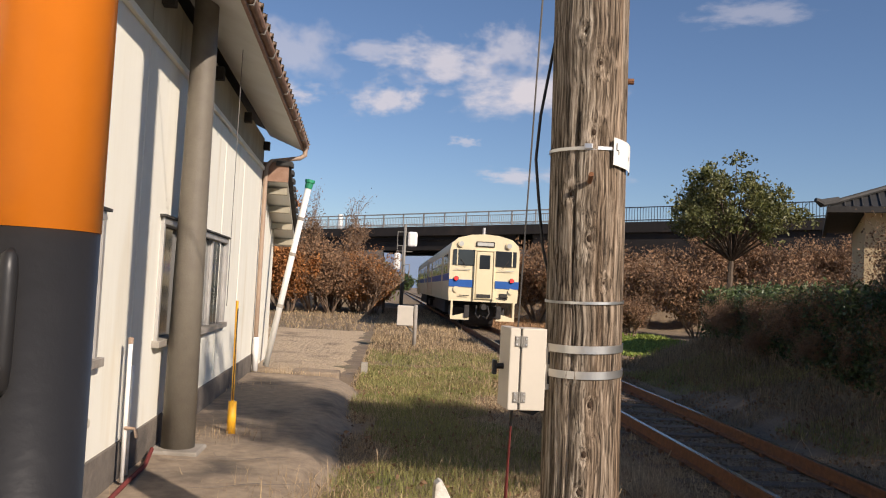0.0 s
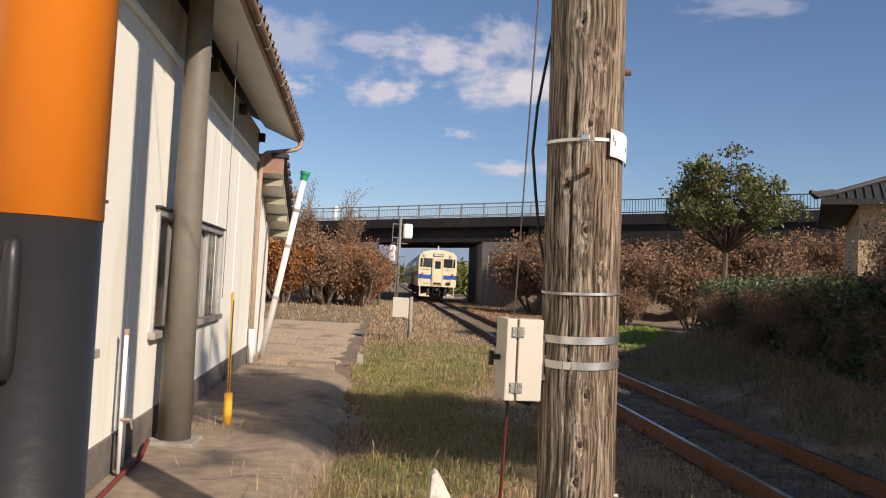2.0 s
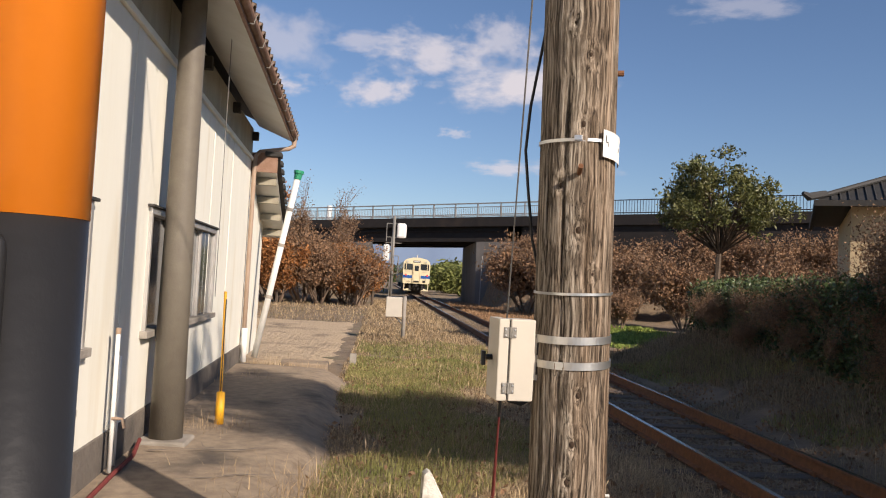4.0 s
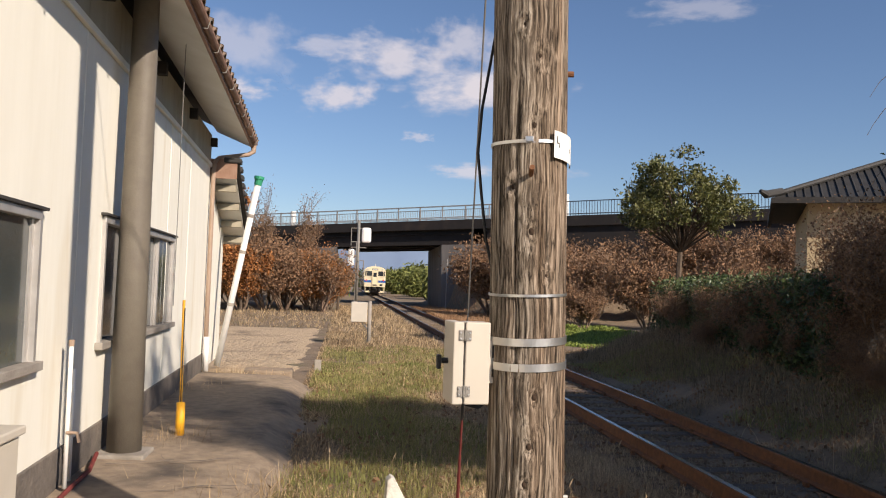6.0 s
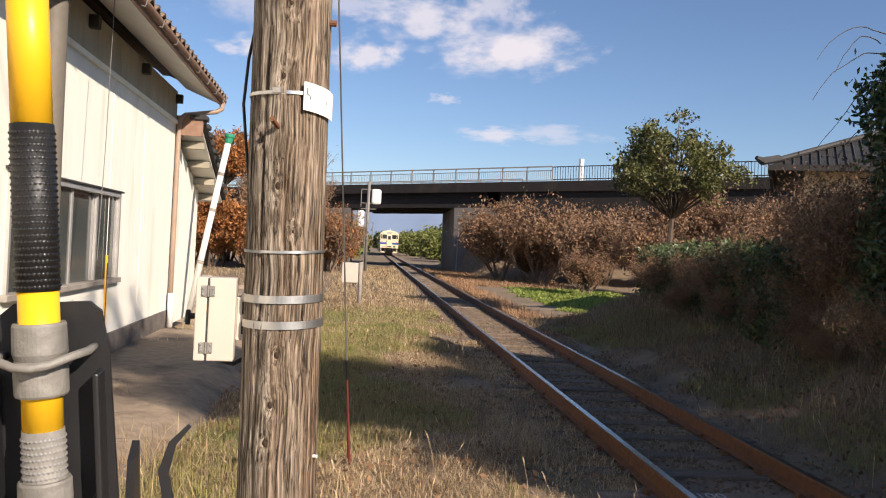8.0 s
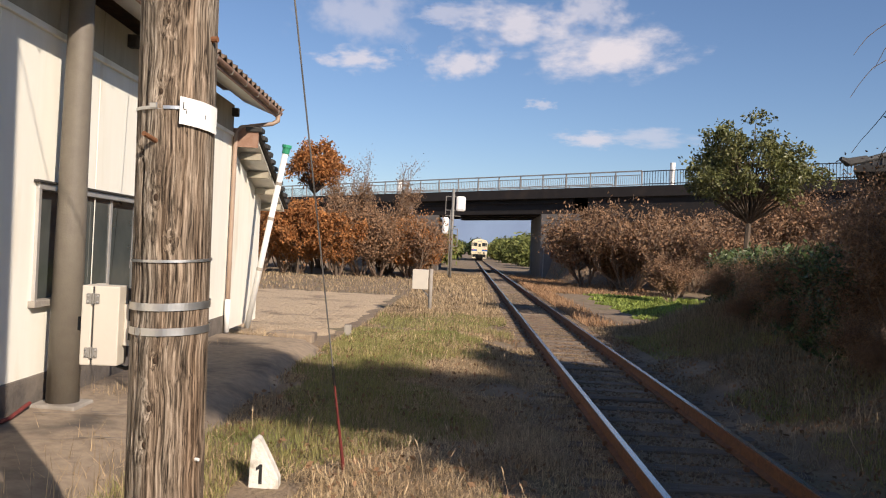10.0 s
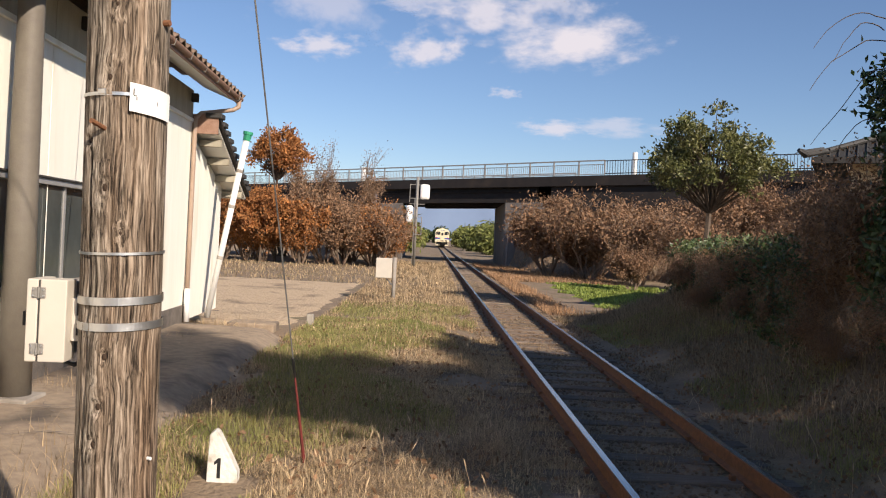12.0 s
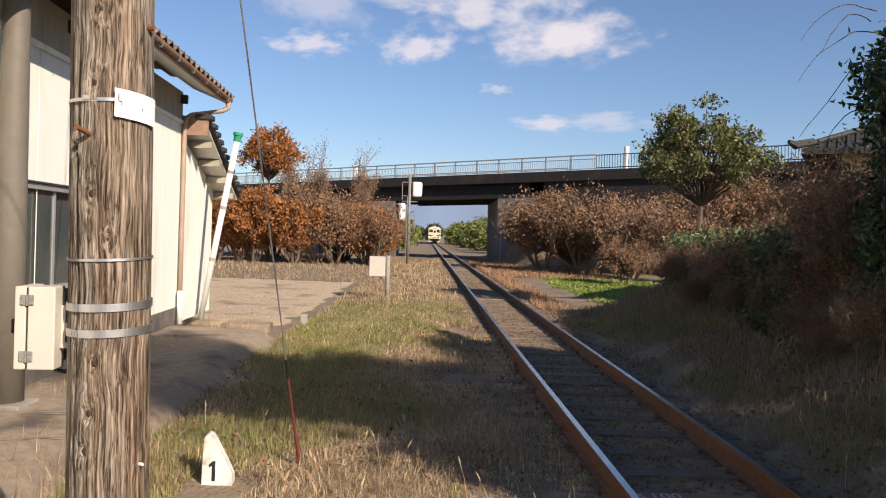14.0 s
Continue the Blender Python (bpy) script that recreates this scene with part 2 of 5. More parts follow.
def tube(bm, pts, radii, n=8, cap=True):
    """A tube along points with a radius at each."""
    pts = [Vector(p) for p in pts]
    if not hasattr(radii, "__len__"):
        radii = [radii] * len(pts)
    rings = []
    ref = None
    for i, p in enumerate(pts):
        d = (pts[min(i + 1, len(pts) - 1)] - pts[max(i - 1, 0)]).normalized()
        if ref is None:
            ref = Vector((1, 0, 0)) if abs(d.x) < 0.8 else Vector((0, 1, 0))
        u = (ref - d * ref.dot(d)).normalized()
        ref = u
        w = d.cross(u)
        rings.append([bm.verts.new(p + (u * math.cos(2 * math.pi * k / n) + w * math.sin(2 * math.pi * k / n)) * radii[i]) for k in range(n)])
    for a, b in zip(rings, rings[1:]):
        for k in range(n):
            bm.faces.new((a[k], a[(k + 1) % n], b[(k + 1) % n], b[k]))
    if cap:
        bm.faces.new(rings[0][::-1])
        bm.faces.new(rings[-1])
    return bm


def T(pts, radii, n=8):
    return tube(bmesh.new(), pts, radii, n)


def prism(bm, outline, axis, a, b):
    """A flat outline of 2D points pushed along an axis from a to b."""
    def at(p, s):
        return {"x": (s, p[0], p[1]), "y": (p[0], s, p[1]), "z": (p[0], p[1], s)}[axis]
    va = [bm.verts.new(at(p, a)) for p in outline]
    vb = [bm.verts.new(at(p, b)) for p in outline]
    n = len(outline)
    fs = [bm.faces.new(va[::-1]), bm.faces.new(vb)]
    fs += [bm.faces.new((va[i], va[(i + 1) % n], vb[(i + 1) % n], vb[i])) for i in range(n)]
    bmesh.ops.recalc_face_normals(bm, faces=fs)
    return bm


def P(outline, axis, a, b):
    return prism(bmesh.new(), outline, axis, a, b)


def raw(name, verts, faces, material, parent=None, smooth=False):
    me = bpy.data.meshes.new(name)
    me.from_pydata(verts, [], faces)
    me.materials.append(material)
    if smooth:
        me.polygons.foreach_set("use_smooth", [True] * len(me.polygons))
    ob = new(name, me)
    if parent:
        ob.parent = parent
    return ob


def smooth01(v, a, b):
    t = min(1.0, max(0.0, (v - a) / (b - a)))
    return t * t * (3 - 2 * t)


# ---- ground ----
BR_O, BR_U, BR_N = Vector((12.0, 57.0)), Vector((-0.817, 0.576)), Vector((0.576, 0.817))


def ground_z(x, y):
    z = -0.07 - 0.16 * smooth01(y, 11, 20)
    z += 0.03 * noise.noise((x * 0.9, y * 0.9, 0)) + 0.015 * noise.noise((x * 4, y * 4, 3))
    z += 0.13 * math.exp(-((x + 0.4) / 0.8) ** 2) * smooth01(y, 11, 14) * (1 - smooth01(y, 36, 46))
    if 0.3 < x < 3.6:
        w = smooth01(x, 0.3, 0.9) * (1 - smooth01(x, 2.9, 3.6))
        z = z * (1 - w) + (-0.175 + 0.012 * noise.noise((x * 5, y * 5, 9))) * w
    z += (0.95 + 0.2 * noise.noise((x * 0.5, y * 0.5, 5))) * smooth01(x, 3.0, 5.6) * (1 - smooth01(y, 16.5, 22))
    q = Vector((x, y)) - BR_O
    s, a = q.dot(BR_N), q.dot(BR_U)
    if -10 < s < 20:
        w = smooth01(s, -9, -0.5) * (1 - smooth01(s, 9, 19)) * (1 - smooth01(x, -4.6, -2.9) * (1 - smooth01(x, 5.7, 7.2)))
        z += 4.3 * w
    return z


def steps(*runs):
    out = []
    for a, b, d in runs:
        n = max(1, round((b - a) / d))
        out += [a + (b - a) * i / n for i in range(n)]
    return out + [runs[-1][1]]


gx = steps((-900, -60, 120), (-60, -14, 3), (-14, 10, 0.3), (10, 40, 2), (40, 900, 120))
gy = steps((-300, -10, 40), (-10, -2, 1), (-2, 32, 0.3), (32, 90, 1.5), (90, 250, 20), (250, 1500, 200))
gv = [(x, y, ground_z(x, y)) for y in gy for x in gx]
nx = len(gx)
gf = [(j * nx + i, j * nx + i + 1, (j + 1) * nx + i + 1, (j + 1) * nx + i) for j in range(len(gy) - 1) for i in range(nx - 1)]
tagged(raw("ground", gv, gf, M_SOIL, smooth=True), "brown earth with dry weeds beside the railway track", "ground", kind="structure")

# worn asphalt apron beside the building, with a thick broken edge that rolls off
bm = bmesh.new()
rows_y = steps((-3, 12.8, 0.2))
nx_p = 15
grid = []
for y in rows_y:
    edge = -2.28 + 0.08 * noise.noise((0.3, y * 0.8, 0)) + 0.035 * noise.noise((1, y * 4, 0)) - 0.15 * smooth01(y, 11.3, 12.8)
    row = []
    for i in range(nx_p):
        f = i / (nx_p - 1)
        x = -5.0 + (edge + 5.0) * f
        z = 0.115 + 0.012 * noise.noise((x * 1.5, y * 1.5, 7)) - 0.03 * f - (0.16 if i == nx_p - 1 else 0.02 if i == nx_p - 2 else 0) - 0.12 * smooth01(y, 12.3, 12.8)
        row.append(bm.verts.new((x + (0.08 if i == nx_p - 1 else 0), y, z)))
    grid.append(row)
for a, b in zip(grid, grid[1:]):
    for i in range(nx_p - 1):
        bm.faces.new((a[i], a[i + 1], b[i + 1], b[i]))
tagged(link("pavement", bm, M_ASPH, smooth=True), "worn cracked asphalt apron along the white building", "pavement", kind="structure")
# cracks in the apron
rnd = random.Random(4)
bm = bmesh.new()
for (x, y, dx, dy) in ((-3.5, 6.2, 0.9, 0.2), (-3.2, 6.5, 0.3, -0.5), (-3.4, 10.9, 0.9, -0.2), (-3.0, 8.6, 0.6, 0.3), (-3.1, 5.4, 0.8, 0.25), (-3.6, 11.6, 1.0, 0.1)):
    pts = [(x + dx * k / 8 + rnd.uniform(-0.03, 0.03), y + dy * k / 8 + rnd.uniform(-0.04, 0.04)) for k in range(9)]
    for p, q in zip(pts, pts[1:]):
        w = rnd.uniform(0.004, 0.01)
        vs = [bm.verts.new((a, b, 0.116 - 0.03 * ((a + 5) / 2.7) + 0.016)) for a, b in ((p[0], p[1] - w), (q[0], q[1] - w), (q[0], q[1] + w), (p[0], p[1] + w))]
        bm.faces.new(vs)
tagged(link("pavement_cracks", bm, M_FOUND), "dark cracks in the worn asphalt apron", "cracks", kind="structure")

# tilled stony field behind the apron
fv, ff = [], []
fx, fy = steps((-26, -2.2, 0.35)), steps((13.6, 30.5, 0.35))
for y in fy:
    for x in fx:
        e = smooth01(x, -26, -25) * (1 - smooth01(x, -3.0, -2.2)) * smooth01(y, 13.6, 14.4) * (1 - smooth01(y, 29.6, 30.5))
        fv.append((x, y, ground_z(x, y) - 0.06 + 0.09 * e + 0.05 * e * noise.noise((x * 2.5, y * 1.2, 2)) + 0.02 * e * noise.noise((x * 8, y * 8, 2))))
m = len(fx)
ff = [(j * m + i, j * m + i + 1, (j + 1) * m + i + 1, (j + 1) * m + i) for j in range(len(fy) - 1) for i in range(m - 1)]
tagged(raw("field", fv, ff, M_FIELD, smooth=True), "bare stony tilled field beyond the building", "field", kind="structure")


# ---- railway track ----
XL, XR = 1.3, 2.432
track = thing("railway_track", "single rusty railway track on old sleepers", "railway track", 0, 0, 0)
track["kind"] = "structure"
RAIL = [(-0.06, -0.15), (0.06, -0.15), (0.06, -0.138), (0.012, -0.122), (0.009, -0.04), (0.0325, -0.03), (0.0325, -0.006), (0.027, -0.0015), (-0.027, -0.0015), (-0.0325, -0.006), (-0.0325, -0.03), (-0.009, -0.04), (-0.012, -0.122), (-0.06, -0.138)]
for x in (XL, XR):
    rail = part("rail", P([(a + x, b) for a, b in RAIL], "y", -6, 420), M_RAILRUST, track)
    part("rail_head", B(x - 0.026, x + 0.026, -6, 420, -0.004, 0.0015), M_RAILTOP, rail, "polished bright running surface")
bm = B(-1.0, 1.0, -0.1, 0.1, -0.29, -0.15, 0.012)
sleeper_mesh = bpy.data.meshes.new("sleeper")
bm.to_mesh(sleeper_mesh)
bm.free()
sleeper_mesh.materials.append(M_SLEEP)
bm = bmesh.new()
for s in (-1, 1):
    for x in (XL - 1.866, XR - 1.866):
        box(bm, x + s * 0.085 - 0.02, x + s * 0.085 + 0.02, -0.03, 0.03, -0.15, -0.105, 0.006)
spike_mesh = bpy.data.meshes.new("rail_fastening")
bm.to_mesh(spike_mesh)
bm.free()
spike_mesh.materials.append(M_RAILRUST)
rnd = random.Random(11)
SLEEPER_Y = [5.43 + 0.63 * k for k in range(-14, 130)]
for y in SLEEPER_Y:
    sl = share("sleeper", sleeper_mesh, track, pose(1.866 + rnd.uniform(-0.04, 0.04), y + rnd.uniform(-0.02, 0.02), rnd.uniform(-0.012, 0.004), 0, 0, rnd.uniform(-0.8, 0.8)))
    if y < 40:
        share("rail_fastening", spike_mesh, sl, pose(0, 0, 0))
# ballast and dirt clods
rnd = np.random.RandomState(5)
base_v = np.array([(1, 0, 0), (-1, 0, 0), (0, 1, 0), (0, -1, 0), (0, 0, 1), (0, 0, -1)], float)
base_f = np.array([(0, 2, 4), (2, 1, 4), (1, 3, 4), (3, 0, 4), (2, 0, 5), (1, 2, 5), (3, 1, 5), (0, 3, 5)])
vs, fs = [], []
for k in range(20000):
    y = 1.5 + 34 * rnd.rand() ** 1.7
    x = rnd.uniform(0.55, 3.3)
    if abs(x - XL) < 0.07 or abs(x - XR) < 0.07:
        continue
    s = rnd.uniform(0.012, 0.027)
    v = base_v * rnd.uniform(0.6, 1.2, (6, 1)) * s * np.array([1.2, 1.1, 0.7])
    c, q = math.cos(k), math.sin(k)
    v = np.stack([v[:, 0] * c - v[:, 1] * q, v[:, 0] * q + v[:, 1] * c, v[:, 2]], 1)
    fs.append(base_f + 6 * len(vs))
    vs.append(v + (x, y, -0.172 + rnd.uniform(-0.008, 0.012)))
tagged(raw("ballast", np.concatenate(vs).tolist(), np.concatenate(fs).tolist(), M_BALL), "dirty brown ballast stones between the rails", "ballast", kind="stuff")


# ---- white building: wall line runs from WALL_A to WALL_B ----
WALL_A, WALL_B = Vector((-3.44, 0.8)), Vector((-3.955, 12.6))
WU = (WALL_B - WALL_A).normalized()
WANG = math.degrees(math.atan2(WU.y, WU.x)) - 90
station = thing("white_building", "old white boarded building with brown tiled eave", "building", WALL_B.x, WALL_B.y, 0, WANG)
# local frame: y runs along the wall (0 at the far corner, negative to the near end), x out of the wall
WIN = [(-6.25, -3.05, 0.98, 1.95), (-11.2, -7.72, 0.98, 1.86)]
wall_spans = [(-16.0, -11.2), (-7.72, -6.25), (-3.05, 0.0)]
for a, b in wall_spans:
    part("wall", B(-0.18, 0, a, b, 0.36, 3.22), M_WALL, station)
for a, b, c, d in WIN:
    part("wall", B(-0.18, 0, a, b, 0.36, c), M_WALL, station)
    part("wall", B(-0.18, 0, a, b, d, 3.22), M_WALL, station)
part("end_wall", P([(-6, 0.3), (-0.18, 0.3), (-0.18, 3.6), (-3.1, 4.9), (-6, 3.6)], "y", -0.16, -0.002), M_WALL, station)
part("back_wall", B(-6.2, -6.0, -16, 0, 0.3, 3.6), M_WALL, station)
part("near_end_wall", B(-6.0, -0.18, -16.2, -16, 0.3, 3.6), M_WALL, station)
part("foundation", B(-0.16, 0.012, -16, 0, -0.1, 0.36, 0.01), M_FOUND, station, "dark stained concrete base")
part("ledge", B(-0.1, 0.035, -16, 0.01, 3.22, 3.275, 0.006), M_WALL, station)
# upper panels with joints
y = -16.0
while y < -0.01:
    e = min(y + 0.91, 0)
    part("upper_panel", B(-0.1, 0.004, y + 0.004, e - 0.004, 3.275, 3.72), M_UPPER, station)
    y = e
for yy in (-1.95, -3.45, -5.1, -6.9):
    part("seam", B(-0.001, 0.004, yy - 0.006, yy + 0.006, 0.36, 3.22), M_WALL, station)
for yy in (-0.10, -2.25, -4.45, -6.65, -8.85, -11.0):
    part("purlin_end", B(-0.05, 0.10, yy - 0.05, yy + 0.05, 3.53, 3.66, 0.006), M_UNDER, station, "dark beam end under the eave")
SLOPE = math.radians(24)
EX, EZ = 0.62, 3.74


def roof_z(x):
    return EZ + (EX - x) * math.tan(SLOPE)


part("soffit", P([(0.0, roof_z(0) - 0.13), (EX - 0.06, roof_z(EX) - 0.075), (EX - 0.06, roof_z(EX) - 0.045), (0.0, roof_z(0) - 0.09)], "y", -16, 0.62), M_SOFFIT, station, "white sloping soffit boards")
part("fascia", B(EX - 0.06, EX - 0.03, -16, 0.66, EZ - 0.10, EZ + 0.04), M_RUST, station)
part("roof_deck", P([(EX, roof_z(EX)), (-3.1, roof_z(-3.1)), (-6.9, roof_z(EX)), (-6.9, roof_z(EX) - 0.06), (-3.1, roof_z(-3.1) - 0.08), (EX, roof_z(EX) - 0.05)], "y", -16, 0.68), M_UNDER, station)
# roof tiles: curved pans laid in rows, the nearest courses
bm = bmesh.new()
nseg = 6
top, bot = [], []
for i in range(nseg + 1):
    u = -0.14 + 0.28 * i / nseg
    h = 0.035 * math.cos(2 * math.pi * i / nseg) + 0.02
    top.append([bm.verts.new((0.0, u, h)), bm.verts.new((-0.30, u, h + 0.0))])
    bot.append([bm.verts.new((0.0, u, h - 0.02)), bm.verts.new((-0.30, u, h - 0.02))])
for i in range(nseg):
    bm.faces.new((top[i][0], top[i + 1][0], top[i + 1][1], top[i][1]))
    bm.faces.new((bot[i][0], bot[i][1], bot[i + 1][1], bot[i + 1][0]))
    bm.faces.new((bot[i][0], bot[i + 1][0], top[i + 1][0], top[i][0]))
tile_mesh = bpy.data.meshes.new("roof_tile")
bm.to_mesh(tile_mesh)
bm.free()
tile_mesh.materials.append(M_RTILE)
for row in range(3):
    for k in range(52):
        yy = 0.55 - 0.27 * k
        if yy < -13.5:
            break
        xx = EX + 0.03 - row * 0.25
        share("roof_tile", tile_mesh, station, pose(xx, yy, roof_z(xx) + 0.03 + 0.004 * row, 0, math.degrees(SLOPE) - 5, 0))
bm = bmesh.new()
for row in range(3, 14):
    xx = EX + 0.03 - row * 0.25
    box(bm, xx - 0.28, xx, -16, 0.68, roof_z(xx) + 0.02, roof_z(xx) + 0.06)
part("roof_field", bm, M_RTILE, station)["kind"] = "stuff"
# gutter, brackets and the downpipe
bm = bmesh.new()
gut = [(EX - 0.02 + 0.055 * math.cos(a), EZ - 0.01 + 0.055 * math.sin(a)) for a in [math.pi + math.pi * i / 8 for i in range(9)]]
gut += [(EX - 0.02 + 0.048 * math.cos(a), EZ - 0.01 + 0.048 * math.sin(a)) for a in [2 * math.pi - math.pi * i / 8 for i in range(9)]]
prism(bm, gut, "y", -16, 0.62)
part("gutter", bm, M_RUST, station, "rusty brown half-round gutter")
for k in range(16):
    yy = 0.3 - k * 0.75
    part("gutter_bracket", T([(EX - 0.1, yy, EZ - 0.02), (EX - 0.07, yy, EZ - 0.075), (EX + 0.02, yy, EZ - 0.08), (EX + 0.045, yy, EZ)], 0.006, 5), M_GALV, station)
part("downpipe", T([(EX - 0.02, 0.5, EZ - 0.03), (EX - 0.02, 0.5, EZ - 0.16), (EX - 0.10, 0.46, EZ - 0.22), (0.12, 0.04, EZ - 0.36), (0.06, -0.03, EZ - 0.44), (0.055, -0.05, EZ - 0.6), (0.055, -0.05, 1.5), (0.055, -0.05, 0.2)],
     [0.045, 0.04, 0.036, 0.036, 0.036, 0.036, 0.036, 0.036], 10), M_PIPE, station, "pinkish brown rain downpipe", True)
part("pipe_sleeve", T([(0.075, -0.12, 0.10), (0.075, -0.12, 0.62)], 0.045, 10), M_WHITE, station, "white pipe beside the downpipe", True)
# windows: sliding sashes
for a, b, c, d in WIN:
    w = part("window_frame", B(-0.09, 0.03, a, b, d - 0.035, d + 0.02, 0.004), M_ALU, station)
    part("window_sill", B(-0.09, 0.06, a - 0.05, b + 0.05, c - 0.045, c + 0.01, 0.005), M_CONC, station, "beige sill")
    part("window_head", B(-0.05, 0.05, a - 0.05, b + 0.05, d + 0.02, d + 0.04, 0.003), M_UNDER, station)
    for yy in (a, b - 0.04):
        part("window_jamb", B(-0.09, 0.03, yy, yy + 0.04, c + 0.01, d - 0.035), M_ALU, station)
    n = 4
    for i in range(n):
        y0, y1 = a + 0.04 + (b - a - 0.08) * i / n, a + 0.04 + (b - a - 0.08) * (i + 1) / n
        off = -0.02 if i % 2 else -0.05
        sash = part("sash", B(off - 0.012, off + 0.016, y0, y0 + 0.045, c + 0.012, d - 0.037), M_ALU, station)
        part("stile", B(off - 0.012, off + 0.016, y1 - 0.045, y1, c + 0.012, d - 0.037), M_ALU, sash)
        part("pane", B(off - 0.003, off + 0.003, y0 + 0.045, y1 - 0.045, c + 0.012, d - 0.037), M_WGLASS, sash)
# lean-to at the far end
part("lean_to_wall", P([(0.002, 0.1), (2.3, 0.1), (2.3, 2.35), (0.002, 3.05)], "x", -0.2, -0.004), M_WALL, station)
part("lean_to_end", B(-4, -0.2, 2.15, 2.3, 0.1, 2.35), M_WALL, station)
LT = [(0.02, 3.36), (2.75, 2.28)]
part("lean_to_soffit", P([(LT[0][0], LT[0][1] - 0.12), (LT[1][0], LT[1][1] - 0.12), (LT[1][0], LT[1][1] - 0.08), (LT[0][0], LT[0][1] - 0.08)], "x", -4, 0.36), M_SOFFIT, station)
part("lean_to_roof", P([LT[0], LT[1], (LT[1][0], LT[1][1] - 0.07), (LT[0][0], LT[0][1] - 0.07)], "x", -4, 0.43), M_UNDER, station, "dark lean-to roof")
part("lean_to_fascia", B(0.0, 0.40, 0.004, 0.05, 3.06, 3.36), M_RUST, station, "brown end board")
for k in range(4):
    yy = 0.55 + 0.62 * k
    zz = LT[0][1] + (LT[1][1] - LT[0][1]) * (yy - LT[0][0]) / (LT[1][0] - LT[0][0])
    part("rafter", B(-0.01, 0.35, yy - 0.05, yy + 0.05, zz - 0.24, zz - 0.13, 0.004), M_UPPER, station, "brown rafter under the lean-to roof")
for k in range(11):
    yy = 0.1 + 0.25 * k
    zz = LT[0][1] + (LT[1][1] - LT[0][1]) * (yy - LT[0][0]) / (LT[1][0] - LT[0][0])
    part("verge_tile", B(0.2, 0.46, yy - 0.13, yy + 0.13, zz - 0.02, zz + 0.06, 0.015), M_DKTILE, station)


# ---- wooden pole and what is on it ----
PX, PY, PR = -1.152, 2.677, 0.129


def wood_material():
    m = bpy.data.materials.new("weathered_pole_wood")
    m.use_nodes = True
    t = m.node_tree
    N, L = t.nodes, t.links
    p = N["Principled BSDF"]
    p.inputs["Roughness"].default_value = 0.92
    p.inputs["Specular IOR Level"].default_value = 0.2
    tc = N.new("ShaderNodeTexCoord")
    warp = N.new("ShaderNodeTexNoise")
    warp.inputs["Scale"].default_value = 3.0
    L.new(tc.outputs["Object"], warp.inputs["Vector"])
    add = N.new("ShaderNodeVectorMath")
    add.operation = 'MULTIPLY_ADD'
    add.inputs[1].default_value = (0.05, 0.05, 0.0)
    L.new(warp.outputs["Color"], add.inputs[0])
    L.new(tc.outputs["Object"], add.inputs[2])
    mp = N.new("ShaderNodeMapping")
    mp.inputs["Scale"].default_value = (1, 1, 0.03)
    L.new(add.outputs[0], mp.inputs[0])
    fine = N.new("ShaderNodeTexNoise")
    fine.inputs["Scale"].default_value = 120
    fine.inputs["Detail"].default_value = 6
    fine.inputs["Roughness"].default_value = 0.65
    L.new(mp.outputs[0], fine.inputs["Vector"])
    ramp = N.new("ShaderNodeValToRGB")
    e = ramp.color_ramp.elements
    e[0].position, e[0].color = 0.37, (0.040, 0.031, 0.023, 1)
    e[1].position, e[1].color = 0.66, (0.47, 0.41, 0.33, 1)
    k = ramp.color_ramp.elements.new(0.5)
    k.color = (0.195, 0.158, 0.118, 1)
    L.new(fine.outputs["Fac"], ramp.inputs[0])
    big = N.new("ShaderNodeTexNoise")
    big.inputs["Scale"].default_value = 9
    big.inputs["Detail"].default_value = 4
    L.new(mp.outputs[0], big.inputs["Vector"])
    rg = N.new("ShaderNodeMapRange")
    rg.inputs["From Min"].default_value = 0.45
    rg.inputs["From Max"].default_value = 0.7
    L.new(big.outputs["Fac"], rg.inputs["Value"])
    mix = N.new("ShaderNodeMix")
    mix.data_type = 'RGBA'
    mix.blend_type = 'MULTIPLY'
    mix.inputs[7].default_value = (0.78, 0.65, 0.55, 1)
    L.new(rg.outputs[0], mix.inputs[0])
    L.new(ramp.outputs[0], mix.inputs[6])
    line = N.new("ShaderNodeTexNoise")
    line.inputs["Scale"].default_value = 42
    line.inputs["Detail"].default_value = 3
    L.new(mp.outputs[0], line.inputs["Vector"])
    sb = N.new("ShaderNodeMath")
    sb.operation = 'SUBTRACT'
    sb.inputs[1].default_value = 0.5
    L.new(line.outputs["Fac"], sb.inputs[0])
    ab = N.new("ShaderNodeMath")
    ab.operation = 'ABSOLUTE'
    L.new(sb.outputs[0], ab.inputs[0])
    lr = N.new("ShaderNodeMapRange")
    lr.inputs["From Max"].default_value = 0.022
    lr.inputs["To Min"].default_value = 0.16
    L.new(ab.outputs[0], lr.inputs["Value"])
    mul = N.new("ShaderNodeMix")
    mul.data_type = 'RGBA'
    mul.blend_type = 'MULTIPLY'
    mul.inputs[0].default_value = 1.0
    L.new(mix.outputs[2], mul.inputs[6])
    L.new(lr.outputs[0], mul.inputs[7])
    L.new(mul.outputs[2], p.inputs["Base Color"])
    b = N.new("ShaderNodeBump")
    b.inputs["Strength"].default_value = 0.9
    b.inputs["Distance"].default_value = 0.006
    L.new(fine.outputs["Fac"], b.inputs["Height"])
    L.new(b.outputs[0], p.inputs["Normal"])
    return m


M_WOOD = wood_material()
